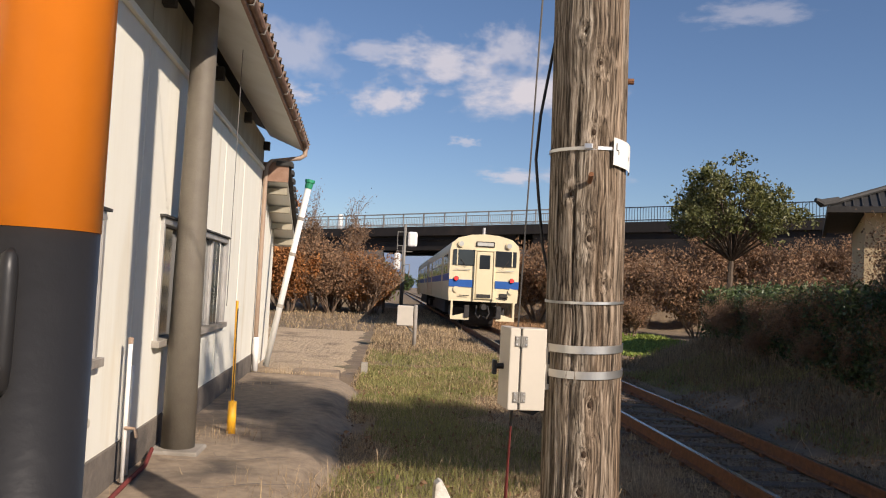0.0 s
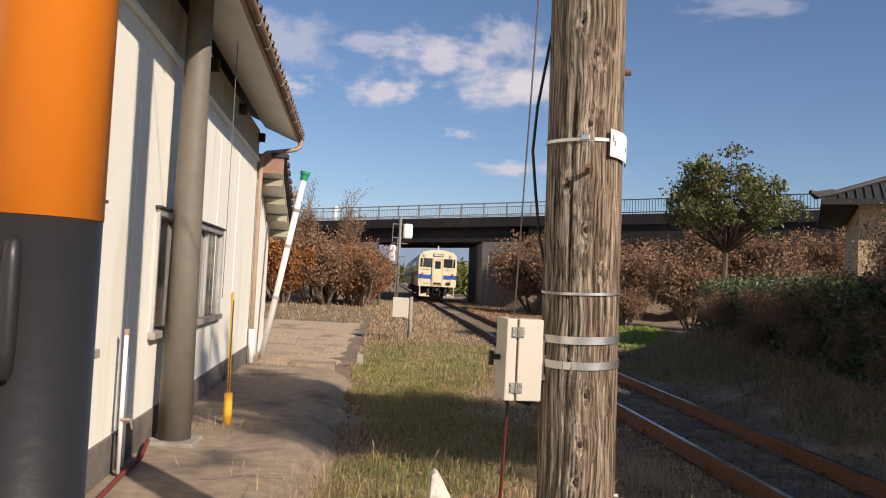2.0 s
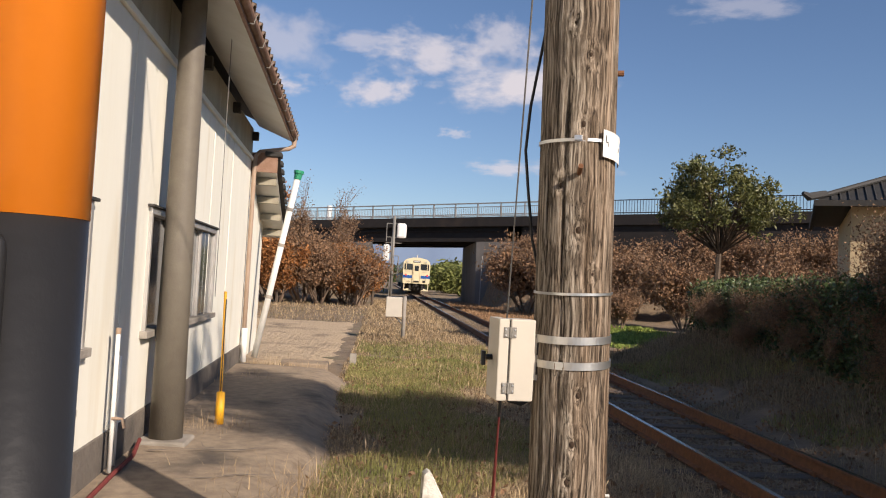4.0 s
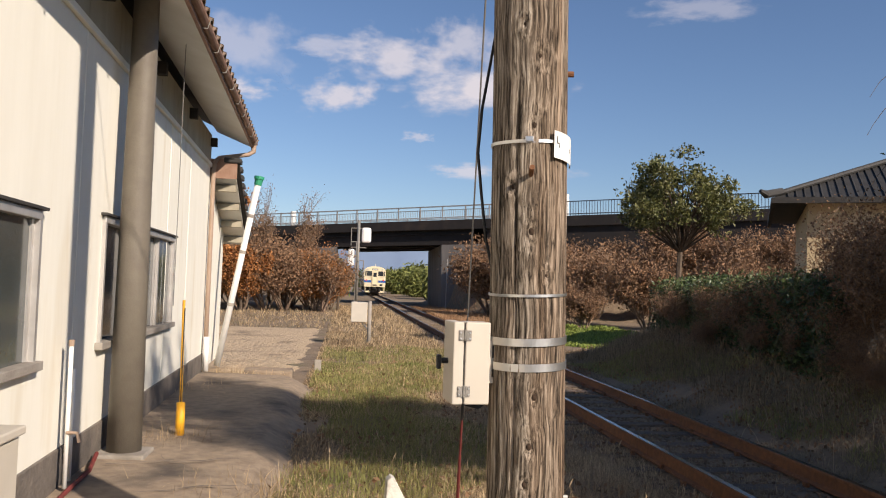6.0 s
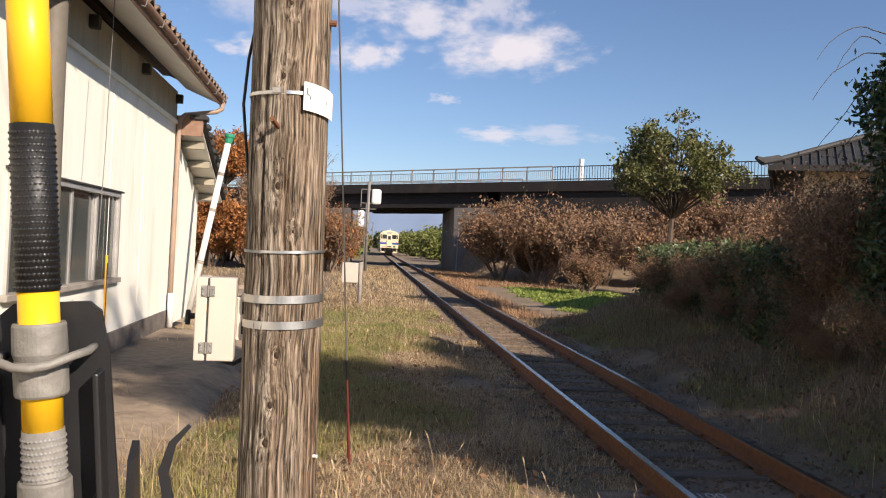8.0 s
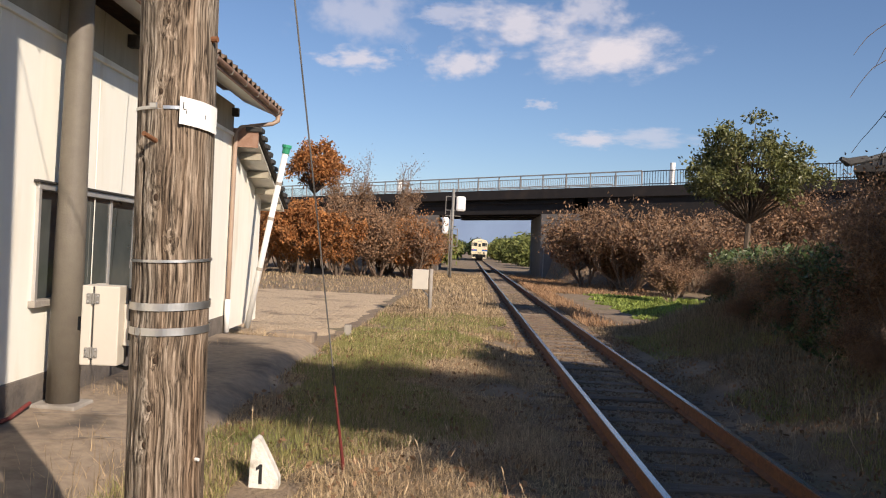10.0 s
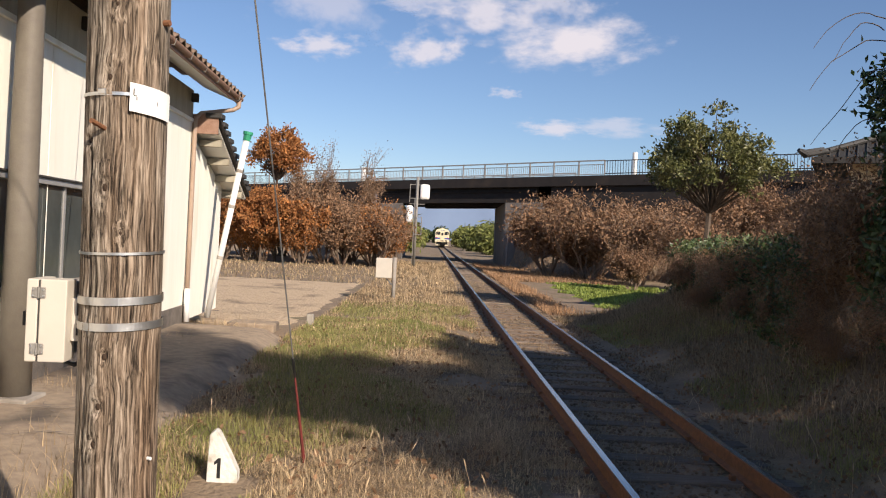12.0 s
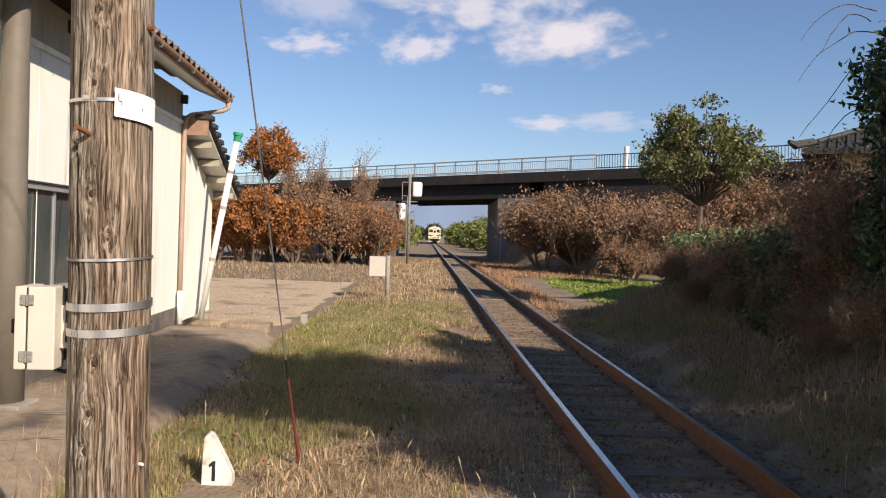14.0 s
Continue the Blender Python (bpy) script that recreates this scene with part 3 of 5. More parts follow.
# knots: height on the pole and turn round it, 0 pointing along +x
KNOTS = [(2.07, -95, 0.017), (1.707, -98, 0.019), (1.56, -73, 0.009), (0.985, -98, 0.018), (1.15, -91, 0.016), (2.31, -87, 0.013), (1.86, -129, 0.012), (0.86, -105, 0.016), (2.42, -112, 0.01), (1.25, -120, 0.008)]


def pole_radius(z):
    return PR * (1.02 - 0.012 * (z - 1.5)) + 0.004 * noise.noise((0, 0, z * 1.4))


def wooden_pole():
    pole = thing("utility_pole", "weathered grey-brown wooden utility pole with knots", "utility pole", PX, PY, 0)
    pole.matrix_world = pose(PX, PY, 1.25, 0, -0.9, 0) @ pose(0, 0, -1.25)
    nseg, verts, faces = 120, [], []
    zs = [-0.4 + 3.6 * i / 300 for i in range(301)] + [3.3, 3.6, 4.2, 5, 6, 6.6]
    for z in zs:
        for k in range(nseg):
            a = 2 * math.pi * k / nseg
            ad = math.degrees(a) - 360 if a > math.pi else math.degrees(a)
            r = pole_radius(z)
            bend = 0.0
            pit = 0.0
            for kz, ka, kr in KNOTS:
                da = math.radians((ad - ka + 180) % 360 - 180) * PR
                dz = (z - kz)
                q = (da / kr) ** 2 + (dz / (kr * 1.5)) ** 2
                if q < 40:
                    bend += da * 9 * math.exp(-q / 9)
                    pit += -0.010 * math.exp(-q * 1.3) + 0.006 * math.exp(-((math.sqrt(q) - 2.0) ** 2))
            aa = a + bend
            g = noise.noise((math.cos(aa) * 9, math.sin(aa) * 9, z * 0.35)) * 0.5 + noise.noise((math.cos(aa) * 26, math.sin(aa) * 26, z * 0.7)) * 0.5
            r += 0.0045 * g + pit
            # long drying cracks
            for ca, w in ((-66, 0.006), (-121, 0.005), (-150, 0.004), (-88, 0.003)):
                cc = ca + 5 * noise.noise((z * 0.9, ca, 0)) + 2 * noise.noise((z * 4, ca, 1))
                d = math.radians((ad - cc + 180) % 360 - 180) * PR
                r -= 0.011 * math.exp(-(d / w) ** 2) * smooth01(noise.noise((ca, 0, z * 0.6)) + 0.35, 0, 0.25)
            verts.append((r * math.cos(a), r * math.sin(a), z))
    for j in range(len(zs) - 1):
        for k in range(nseg):
            k2 = (k + 1) % nseg
            faces.append((j * nseg + k, j * nseg + k2, (j + 1) * nseg + k2, (j + 1) * nseg + k))
    raw("shaft", verts, faces, M_WOOD, pole, True)
    for kz, ka, kr in KNOTS:
        c = Vector((math.cos(radians(ka)), math.sin(radians(ka)), 0))
        bm = bmesh.new()
        bmesh.ops.create_uvsphere(bm, u_segments=10, v_segments=6, radius=1)
        bmesh.ops.scale(bm, vec=(0.004, kr * 0.55, kr * 0.8), verts=bm.verts)
        ob = part("knot", bm, M_KNOT, pole, "dark round knot", True)
        ob.matrix_basis = Matrix.Translation(c * (pole_radius(kz) - 0.008) + Vector((0, 0, kz))) @ pose(0, 0, 0, 0, 0, ka)
    for z, h, gap in ((2.02, 0.011, 0), (1.495, 0.009, 0), (1.338, 0.026, 1), (1.253, 0.026, 1)):
        bm = bmesh.new()
        r = pole_radius(z) + 0.004
        ring = [[bm.verts.new(((r + o) * math.cos(2 * math.pi * k / 64), (r + o) * math.sin(2 * math.pi * k / 64), z + s * h / 2 + 0.006 * math.sin(2 * math.pi * k / 64 + 0.5))) for k in range(64)] for o, s in ((0, -1), (0.0018, -1), (0.0018, 1), (0, 1))]
        for i in range(4):
            for k in range(64):
                bm.faces.new((ring[i][k], ring[i][(k + 1) % 64], ring[(i + 1) % 4][(k + 1) % 64], ring[(i + 1) % 4][k]))
        bmesh.ops.recalc_face_normals(bm, faces=bm.faces)
        part("steel_band", bm, M_STEEL, pole, "bright steel strap")
    # buckle, bent nail, bolts
    for a, z in ((-103, 2.02),):
        ob = part("buckle", B(-0.004, 0.006, -0.014, 0.014, -0.009, 0.009, 0.002), M_STEEL, pole)
        ob.matrix_basis = pose((PR + 0.008) * math.cos(radians(a)), (PR + 0.008) * math.sin(radians(a)), z, 0, 0, a)
    part("nail", T([(PR * math.cos(radians(-100)), PR * math.sin(radians(-100)), 1.90), ((PR + 0.075) * math.cos(radians(-100)), (PR + 0.075) * math.sin(radians(-100)), 1.915)], 0.0085, 8), M_RAILRUST, pole, "rusty square spike")
    part("bolt", T([(PR * 0.9, -0.03, 2.275), (PR + 0.02, -0.035, 2.275)], 0.011, 8), M_RAILRUST, pole)
    part("pin", T([(PR * 0.96, -0.05, 0.80), (PR + 0.008, -0.055, 0.80)], 0.006, 8), M_WHITE, pole)
    return pole


wooden_pole()


def plate_tag():
    bm = bmesh.new()
    n = 8
    rows = []
    for z in (1.962, 2.055):
        for o in (0.0, 0.0015):
            rows.append([bm.verts.new((PX + (PR + 0.011 + o) * math.cos(radians(a)), PY + (PR + 0.011 + o) * math.sin(radians(a)), z - 0.018 * (i / n))) for i, a in enumerate([-68 + 66 * i / n for i in range(n + 1)])])
    lo_in, lo_out, hi_in, hi_out = rows
    for i in range(n):
        bm.faces.new((lo_out[i], lo_out[i + 1], hi_out[i + 1], hi_out[i]))
        bm.faces.new((lo_in[i + 1], lo_in[i], hi_in[i], hi_in[i + 1]))
        bm.faces.new((lo_in[i], lo_in[i + 1], lo_out[i + 1], lo_out[i]))
        bm.faces.new((hi_out[i], hi_out[i + 1], hi_in[i + 1], hi_in[i]))
    for i in (0, n):
        bm.faces.new((lo_in[i], lo_out[i], hi_out[i], hi_in[i]))
    bmesh.ops.recalc_face_normals(bm, faces=bm.faces)
    ob = tagged(link("number_plate_tag", bm, M_WHITE), "small curved white plate strapped to the wooden pole", "plate")
    ob.matrix_world = pose(-0.008, 0, 0)
    for a, z, w, h in ((-63, 2.025, 0.003, 0.022), (-61, 2.012, 0.010, 0.003), (-59, 2.003, 0.003, 0.012), (-30, 1.995, 0.002, 0.014)):
        k = part("mark", B(0, 0.001, -w / 2, w / 2, -h / 2, h / 2), M_UNDER, ob)
        k.matrix_basis = pose(PX + (PR + 0.0128) * math.cos(radians(a)), PY + (PR + 0.0128) * math.sin(radians(a)), z, 0, 0, a)


plate_tag()


def pole_box():
    bx = thing("junction_box", "cream metal junction box strapped to the wooden pole", "junction box", -1.383, 2.673, 1.118, 5)
    part("body", B(-0.010, 0.076, -0.094, 0.0, 0, 0.276, 0.004), M_BOX, bx)
    part("back_case", B(-0.006, 0.066, 0.0, 0.06, 0.012, 0.264, 0.004), M_BLACK, bx, "black rear half of the box")
    part("lid", B(-0.052, -0.016, -0.094, 0.06, 0.0, 0.276, 0.004), M_BOX, bx)
    part("gasket", B(-0.018, -0.008, -0.090, 0.056, 0.004, 0.272), M_UNDER, bx)
    for z in (0.026, 0.213):
        h = part("hinge", B(-0.035, -0.017, -0.098, -0.093, z, z + 0.036, 0.002), M_GALV, bx)
        part("hinge_leaf", B(-0.009, 0.009, -0.098, -0.093, z, z + 0.036, 0.002), M_GALV, h)
        part("hinge_pin", T([(-0.013, -0.097, z - 0.001), (-0.013, -0.097, z + 0.037)], 0.004, 8), M_GALV, h)
        for xx in (-0.029, 0.003):
            for dz in (0.008, 0.028):
                part("screw", T([(xx, -0.098, z + dz), (xx, -0.1005, z + dz)], 0.0035, 6), M_STEEL, h)
    part("latch", T([(-0.052, -0.01, 0.139), (-0.076, -0.01, 0.139)], 0.010, 8), M_BLACK, bx)
    part("latch_handle", B(-0.091, -0.076, -0.022, 0.002, 0.110, 0.160, 0.004), M_BLACK, bx, "black latch handle")
    part("bracket", B(0.076, 0.084, -0.045, 0.07, 0.067, 0.211, 0.002), M_BOX, bx)
    part("bracket_flange", B(0.080, 0.112, -0.048, -0.042, 0.067, 0.211, 0.001), M_BOX, bx)
    for z in (0.087, 0.154):
        part("slot", B(0.095, 0.101, -0.050, -0.0475, z, z + 0.042), M_UNDER, bx)
    part("conduit", T([(0.03, 0.04, 0.012), (0.03, 0.04, -0.018), (0.07, 0.03, -0.026), (0.10, 0.03, -0.008), (0.12, 0.04, -0.02)], 0.008, 8), M_BLACK, bx)


pole_box()

# hanging black cable and thin stay wire with red guard
pts = [(-1.25, 2.78, 2.75), (-1.28, 2.77, 2.45), (-1.325, 2.76, 2.16), (-1.335, 2.76, 2.0), (-1.318, 2.76, 1.85), (-1.295, 2.76, 1.68), (-1.26, 2.77, 1.55), (-1.235, 2.75, 1.5)]
tagged(link("hanging_cable", T(pts, 0.0055, 6), M_CABLE, smooth=True), "loose black cable hanging beside the wooden pole", "cable")
stay = thing("stay_wire", "thin grey stay wire with dull red guard", "wire", 0, 0, 0)
SB, ST = Vector((-0.94, 5.72, -0.08)), Vector((-1.11, 4.10, 2.98))
part("wire", T([SB, ST, ST + (ST - SB) * 0.8], 0.005, 6), M_WIRE, stay)
part("guard", T([SB, SB + (ST - SB) * 0.16, SB + (ST - SB) * 0.225], [0.014, 0.008, 0.007], 8), M_REDROD, stay, "dull red plastic guard")
part("joint", T([SB + (ST - SB) * 0.225, SB + (ST - SB) * 0.27], 0.010, 8), M_BLACK, stay)


# ---- kilometre marker ----
km = thing("kilometre_post", "chipped white concrete marker post lettered 1", "marker post", -1.40, 5.22, -0.135, 4)
bm = P([(-0.100, -0.1), (0.106, -0.1), (0.100, 0.125), (0.052, 0.225), (-0.034, 0.385), (-0.058, 0.398), (-0.086, 0.375), (-0.094, 0.2)], "y", -0.055, 0.055)
bmesh.ops.bevel(bm, geom=bm.edges[:], offset=0.004, segments=1, affect='EDGES')
part("slab", bm, M_KM, km)
part("numeral", P([(-0.030, 0.09), (-0.008, 0.09), (-0.008, 0.222), (-0.026, 0.222), (-0.050, 0.198), (-0.050, 0.178), (-0.030, 0.190)], "y", -0.0575, -0.054), M_INK, km, "black painted numeral one")

# painted mark on a sleeper
cu = bpy.data.curves.new("sleeper_number", "FONT")
cu.body = "100"
cu.size = 0.155
cu.extrude = 0.0008
cu.materials.append(M_CHALK)
ob = new("sleeper_number", cu)
ob.parent = track
ob.matrix_basis = pose(1.53, 5.375, -0.142, 0, 0, 0)
for bx in (B(1.40, 1.50, 5.38, 5.395, -0.149, -0.142), B(1.44, 1.455, 5.38, 5.485, -0.149, -0.142), B(1.41, 1.49, 5.44, 5.455, -0.149, -0.142)):
    part("painted_bar", bx, M_CHALK, track)


# ---- poles by the building ----
gp = thing("steel_post", "tapered brown-grey steel post beside the wall", "post", -3.50, 6.6, 0.10)
part("shaft", T([(0, 0, 0), (0.0, 0, 1.6), (0.005, 0, 3.6), (0.01, 0, 7.0)], [0.134, 0.118, 0.10, 0.085], 32), M_POST, gp, "", True)
part("footing", B(-0.24, 0.20, -0.2, 0.16, -0.04, 0.025, 0.015), M_CONC, gp, "cracked concrete footing")
ym = thing("yellow_marker_pole", "thin yellow marker pole in a yellow plastic sleeve", "marker pole", -3.235, 7.42, 0.085)
part("sleeve", T([(0, 0, -0.02), (0, 0, 0.30)], [0.042, 0.038], 14), M_YEL, ym, "yellow plastic sleeve", True)
part("rod", T([(0, 0, 0.2), (-0.015, 0, 1.22)], 0.013, 8), M_YEL, ym)
part("rod_stripe", B(-0.004, 0.004, -0.017, -0.011, 0.31, 1.15), M_UNDER, ym)
lp = thing("leaning_white_pipe", "leaning white plastic pipe with green cap", "pipe", -3.90, 13.75, 0.05)
TOPL = Vector((0.55, -0.08, 3.05))
part("pipe", T([(0, 0, 0), TOPL], 0.052, 14), M_WHITE, lp, "", True)
part("cap", T([TOPL, TOPL + Vector((0.02, 0, 0.11))], [0.062, 0.072], 12), M_GREEN, lp, "green plastic cap")
part("cap_rim", T([TOPL + Vector((0.018, 0, 0.10)), TOPL + Vector((0.024, 0, 0.15))], 0.085, 12), M_GREEN, lp)
for f in (0.33, 0.62, 0.82):
    part("collar", T([TOPL * f, TOPL * (f + 0.018)], 0.057, 14), M_CONC, lp)
ap = thing("wall_tap_pipe", "white pipe with tap at the foot of the wall", "pipe", -3.56, 5.42, 0.12)
part("pipe", T([(0, 0, 0), (0, 0, 0.92)], 0.015, 10), M_WHITE, ap, "", True)
part("tap", T([(0, -0.01, 0.36), (0.07, -0.02, 0.36), (0.085, -0.02, 0.30)], 0.012, 8), M_PIPE, ap)
part("cap", T([(0, 0, 0.92), (0, 0, 0.96)], 0.018, 10), M_PIPE, ap)
sp = thing("short_wall_pipe", "short white pipe at the foot of the wall", "pipe", -3.6, 5.62, 0.12)
part("pipe", T([(0, 0, 0), (0, 0, 0.75)], 0.016, 8), M_WHITE, sp, "", True)
tagged(link("red_hose", T([(-3.62, 6.3, 0.16), (-3.55, 5.9, 0.125), (-3.52, 5.4, 0.125), (-3.45, 4.6, 0.125), (-3.4, 3.6, 0.125)], 0.016, 8), M_REDROD), "dull red pipe lying along the wall foot", "pipe")
cab = thing("cream_cabinet", "weathered cream cabinet standing by the wall", "cabinet", -3.36, 3.45, 0.1)
part("body", B(-0.17, 0.17, -0.2, 0.2, 0, 0.70, 0.01), M_BOX, cab)
part("lid", B(-0.19, 0.19, -0.22, 0.22, 0.70, 0.74, 0.008), M_BOX, cab)
tagged(link("wall_cable", T([(-3.36, 7.5, 1.25), (-3.40, 7.7, 2.4), (-3.42, 7.8, 3.6), (-3.4, 7.8, 6.0)], 0.004, 5), M_WIRE), "thin grey wire hanging in front of the wall", "wire")

# ---- orange and black pole close by ----
op = thing("warning_pole", "post wrapped in glossy orange and dark grey sheet", "pole", -2.137, 0.577, 0.0)
part("orange_sleeve", T([(0, 0, 1.546), (0, 0, 3.2)], 0.0535, 64), M_ORANGE, op, "glossy orange sheet", True)
part("grey_sleeve", T([(0, 0, -0.2), (0, 0, 1.549)], 0.0528, 64), M_DKGREY, op, "dark grey sheet", True)
bm = bmesh.new()
pr = [(0.050, -122), (0.060, -120), (0.063, -106), (0.063, -90), (0.061, -82), (0.057, -77), (0.050, -75)]
prism(bm, [(r * math.cos(radians(a)), r * math.sin(radians(a))) for r, a in pr], "z", 1.43, 1.52)
bmesh.ops.bevel(bm, geom=bm.edges[:], offset=0.002, segments=3, affect='EDGES')
part("latch_case", bm, M_DKGREY, op, "moulded dark grey latch case", True)
part("latch_ridge", T([(0.0095, -0.056, 1.416), (0.0095, -0.059, 1.421), (0.0095, -0.060, 1.44), (0.0095, -0.060, 1.51), (0.0095, -0.059, 1.523), (0.0095, -0.056, 1.528)], [0.002, 0.006, 0.0075, 0.0075, 0.006, 0.002], 14), M_DKGREY, op, "", True)
part("latch_hole", T([(-0.018, -0.058, 1.452), (-0.019, -0.0645, 1.452)], 0.009, 12), M_BLACK, op, "dark latch hole")


# ---- track-side boxes and signal ----
rb = thing("trackside_box", "grey white metal box on a short post", "box", -1.13, 22.7, -0.24)
part("post", T([(0, 0, -0.1), (0, 0, 1.25)], 0.055, 10), M_CONC, rb, "", True)
part("cabinet", B(-0.52, -0.07, -0.12, 0.12, 0.66, 1.22, 0.015), M_BOX, rb)
part("brace", T([(-0.25, 0, 0.68), (-0.03, 0, 0.45)], 0.02, 6), M_GALV, rb)
sg = thing("railway_signal", "railway signal mast with two white lamp housings seen from behind", "signal", -1.2, 50, -0.2)
part("mast", T([(0, 0, 0), (0, 0, 5.6)], 0.09, 10), M_GALV, sg, "", True)
part("upper_housing", B(0.18, 0.78, -0.15, 0.2, 4.2, 5.15, 0.14), M_WHITE, sg, "white rounded lamp housing")
part("lower_housing", B(-0.62, -0.2, -0.15, 0.2, 2.75, 3.8, 0.12), M_WHITE, sg, "white rounded lamp housing")
for z in (4.25, 5.1, 3.9):
    part("arm", T([(-0.45, 0, z), (0.5, 0, z)], 0.03, 6), M_GALV, sg)
for x in (-0.45,):
    part("cage", T([(x, 0, 4.0), (x, 0, 5.1)], 0.025, 6), M_GALV, sg)
for x in (-0.12, 0.36):
    part("ladder_rail", T([(x, -0.2, 2.0 if x > 0 else 0.2), (x, -0.2, 3.1 if x > 0 else 4.2)], 0.03, 6), M_GALV, sg)
part("ladder_top", T([(-0.12, -0.2, 3.1), (0.36, -0.2, 3.1)], 0.025, 6), M_GALV, sg)
part("ladder_foot", T([(-0.12, -0.2, 2.0), (0.36, -0.2, 2.0)], 0.025, 6), M_GALV, sg)
pp = thing("old_post", "dark weathered post by the signal", "post", -2.3, 49, -0.2)
part("shaft", T([(0, 0, 0), (0, 0, 2.6)], 0.08, 8), M_BARK, pp)
wp = thing("white_marker_rod", "thin white rod beside the bridge pier", "rod", 5.1, 56, -0.2)
part("rod", T([(0, 0, 0), (0.05, 0, 3.6)], 0.035, 6), M_RAILING, wp)
tagged(link("boundary_stump", B(-2.32, -2.2, 14.6, 14.72, -0.3, 0.1, 0.012), M_CONC), "small square concrete boundary marker in grass", "marker")
tagged(link("concrete_block", B(-3.4, -2.62, 13.1, 13.6, -0.2, 0.06, 0.03), M_ASPH), "low concrete block at the end of the apron", "block")


# ---- train ----
def train_car(name, label, y0, with_tail):
    car = thing(name, label, "train car", 0, y0, 0)
    sec = [(-1.39, 1.05), (-1.42, 1.4), (-1.42, 3.1), (-1.36, 3.38), (-1.1, 3.62), (-0.55, 3.76), (0, 3.80), (0.55, 3.76), (1.1, 3.62), (1.36, 3.38), (1.42, 3.1), (1.42, 1.4), (1.39, 1.05)]
    part("body", P(sec, "y", 0.0, 19.6), M_CREAM, car)
    for s in (-1, 1):
        part("side_stripe", B(min(s * 1.423, s * 1.40), max(s * 1.423, s * 1.40), 0.05, 19.55, 1.86, 2.16), M_BLUE, car)
        for k in range(12):
            yy = 1.8 + k * 1.4
            if k in (2, 9):
                part("side_door", B(min(s * 1.43, s * 1.40), max(s * 1.43, s * 1.40), yy - 0.4, yy + 0.5, 1.15, 3.05), M_CREAM, car)
                continue
            w = part("side_window", B(min(s * 1.428, s * 1.40), max(s * 1.428, s * 1.40), yy - 0.48, yy + 0.48, 2.18, 2.98), M_TRGLASS, car)
            part("window_rail", B(min(s * 1.434, s * 1.41), max(s * 1.434, s * 1.41), yy - 0.5, yy + 0.5, 2.55, 2.60), M_ALU, w)
    for yy in (2.8, 16.6):
        bg = part("bogie", B(-1.1, 1.1, yy - 1.3, yy + 1.3, 0.35, 0.8, 0.05), M_UNDER, car)
        for dy in (-1.05, 1.05):
            part("wheelset", T([(-0.62, yy + dy, 0.43), (0.62, yy + dy, 0.43)], 0.43, 16), M_UNDER, bg)
    part("underfloor_gear", B(-1.2, 1.2, 5.0, 14.4, 0.4, 1.05, 0.05), M_UNDER, car)
    for yy in (5, 10, 15):
        part("roof_vent", B(-0.35, 0.35, yy - 0.4, yy + 0.4, 3.74, 3.92, 0.05), M_CREAM, car)
    if with_tail:
        f = -0.03
        for s in (-1, 1):
            a, b = (0.42, 1.30)
            lo, hi = sorted((s * a, s * b))
            w = part("cab_window", B(lo, hi, f - 0.02, 0.02, 2.50, 3.14, 0.03), M_TRGLASS, car, "dark cab window")
            part("wiper", T([(s * 0.75, f - 0.04, 2.45), (s * 0.98, f - 0.04, 2.75)], 0.015, 5), M_UNDER, w)
            part("sash", B(s * 1.12 - 0.02, s * 1.12 + 0.02, f - 0.03, f + 0.01, 2.50, 3.14), M_CREAM, w)
            lo, hi = sorted((s * 0.46, s * 1.425))
            part("front_stripe", B(lo, hi, f, 0.03, 1.62, 1.92), M_BLUE, car, "dark blue stripe")
            hl = part("headlight", T([(s * 0.98, 0.1, 3.37), (s * 0.98, f - 0.06, 3.37)], 0.135, 16), M_CREAM, car)
            part("lens", T([(s * 0.98, f - 0.05, 3.37), (s * 0.98, f - 0.075, 3.37)], 0.10, 16), M_LENS, hl)
            tl = part("tail_light", T([(s * 1.13, 0.05, 1.95), (s * 1.13, f - 0.05, 1.95)], 0.10, 12), M_UNDER, car)
            part("red_lens", T([(s * 1.13, f - 0.045, 1.95), (s * 1.13, f - 0.08, 1.95)], 0.075, 12), M_RED, tl, "lit red lens")
            part("marker_plate", T([(s * 1.12, 0.05, 1.52), (s * 1.12, f - 0.03, 1.52)], 0.12, 12), M_CREAM, car)
            part("grab_rail", T([(s * 0.6, f - 0.06, 1.28), (s * 1.0, f - 0.06, 1.28)], 0.018, 5), M_UNDER, car)
            part("shelf_rail", T([(s * 0.55, f - 0.05, 2.34), (s * 1.2, f - 0.05, 2.34)], 0.015, 5), M_ALU, car)
            part("skirt_post", B(min(s * 1.3, s * 1.22), max(s * 1.3, s * 1.22), -0.02, 0.3, 0.35, 1.06), M_CREAM, car)
            lo, hi = sorted((s * 0.55, s * 1.3))
            part("plough_plate", P([(lo, 0.30), (hi, 0.30), (hi, 0.42 if s > 0 else 0.62), (lo, 0.62 if s > 0 else 0.42)], "y", -0.03, 0.03), M_CREAM, car)
            part("step", B(min(s * 0.55, s * 0.75), max(s * 0.55, s * 0.75), -0.1, 0.05, 0.4, 0.9, 0.02), M_UNDER, car)
        d = part("gangway_door", B(-0.34, 0.34, f - 0.05, 0.04, 1.16, 3.08, 0.03), M_CREAM, car)
        part("door_window", B(-0.22, 0.22, f - 0.065, f - 0.03, 2.38, 2.95, 0.02), M_TRGLASS, d)
        part("threshold", B(-0.28, 0.28, f - 0.08, f - 0.04, 1.22, 1.36), M_UNDER, d)
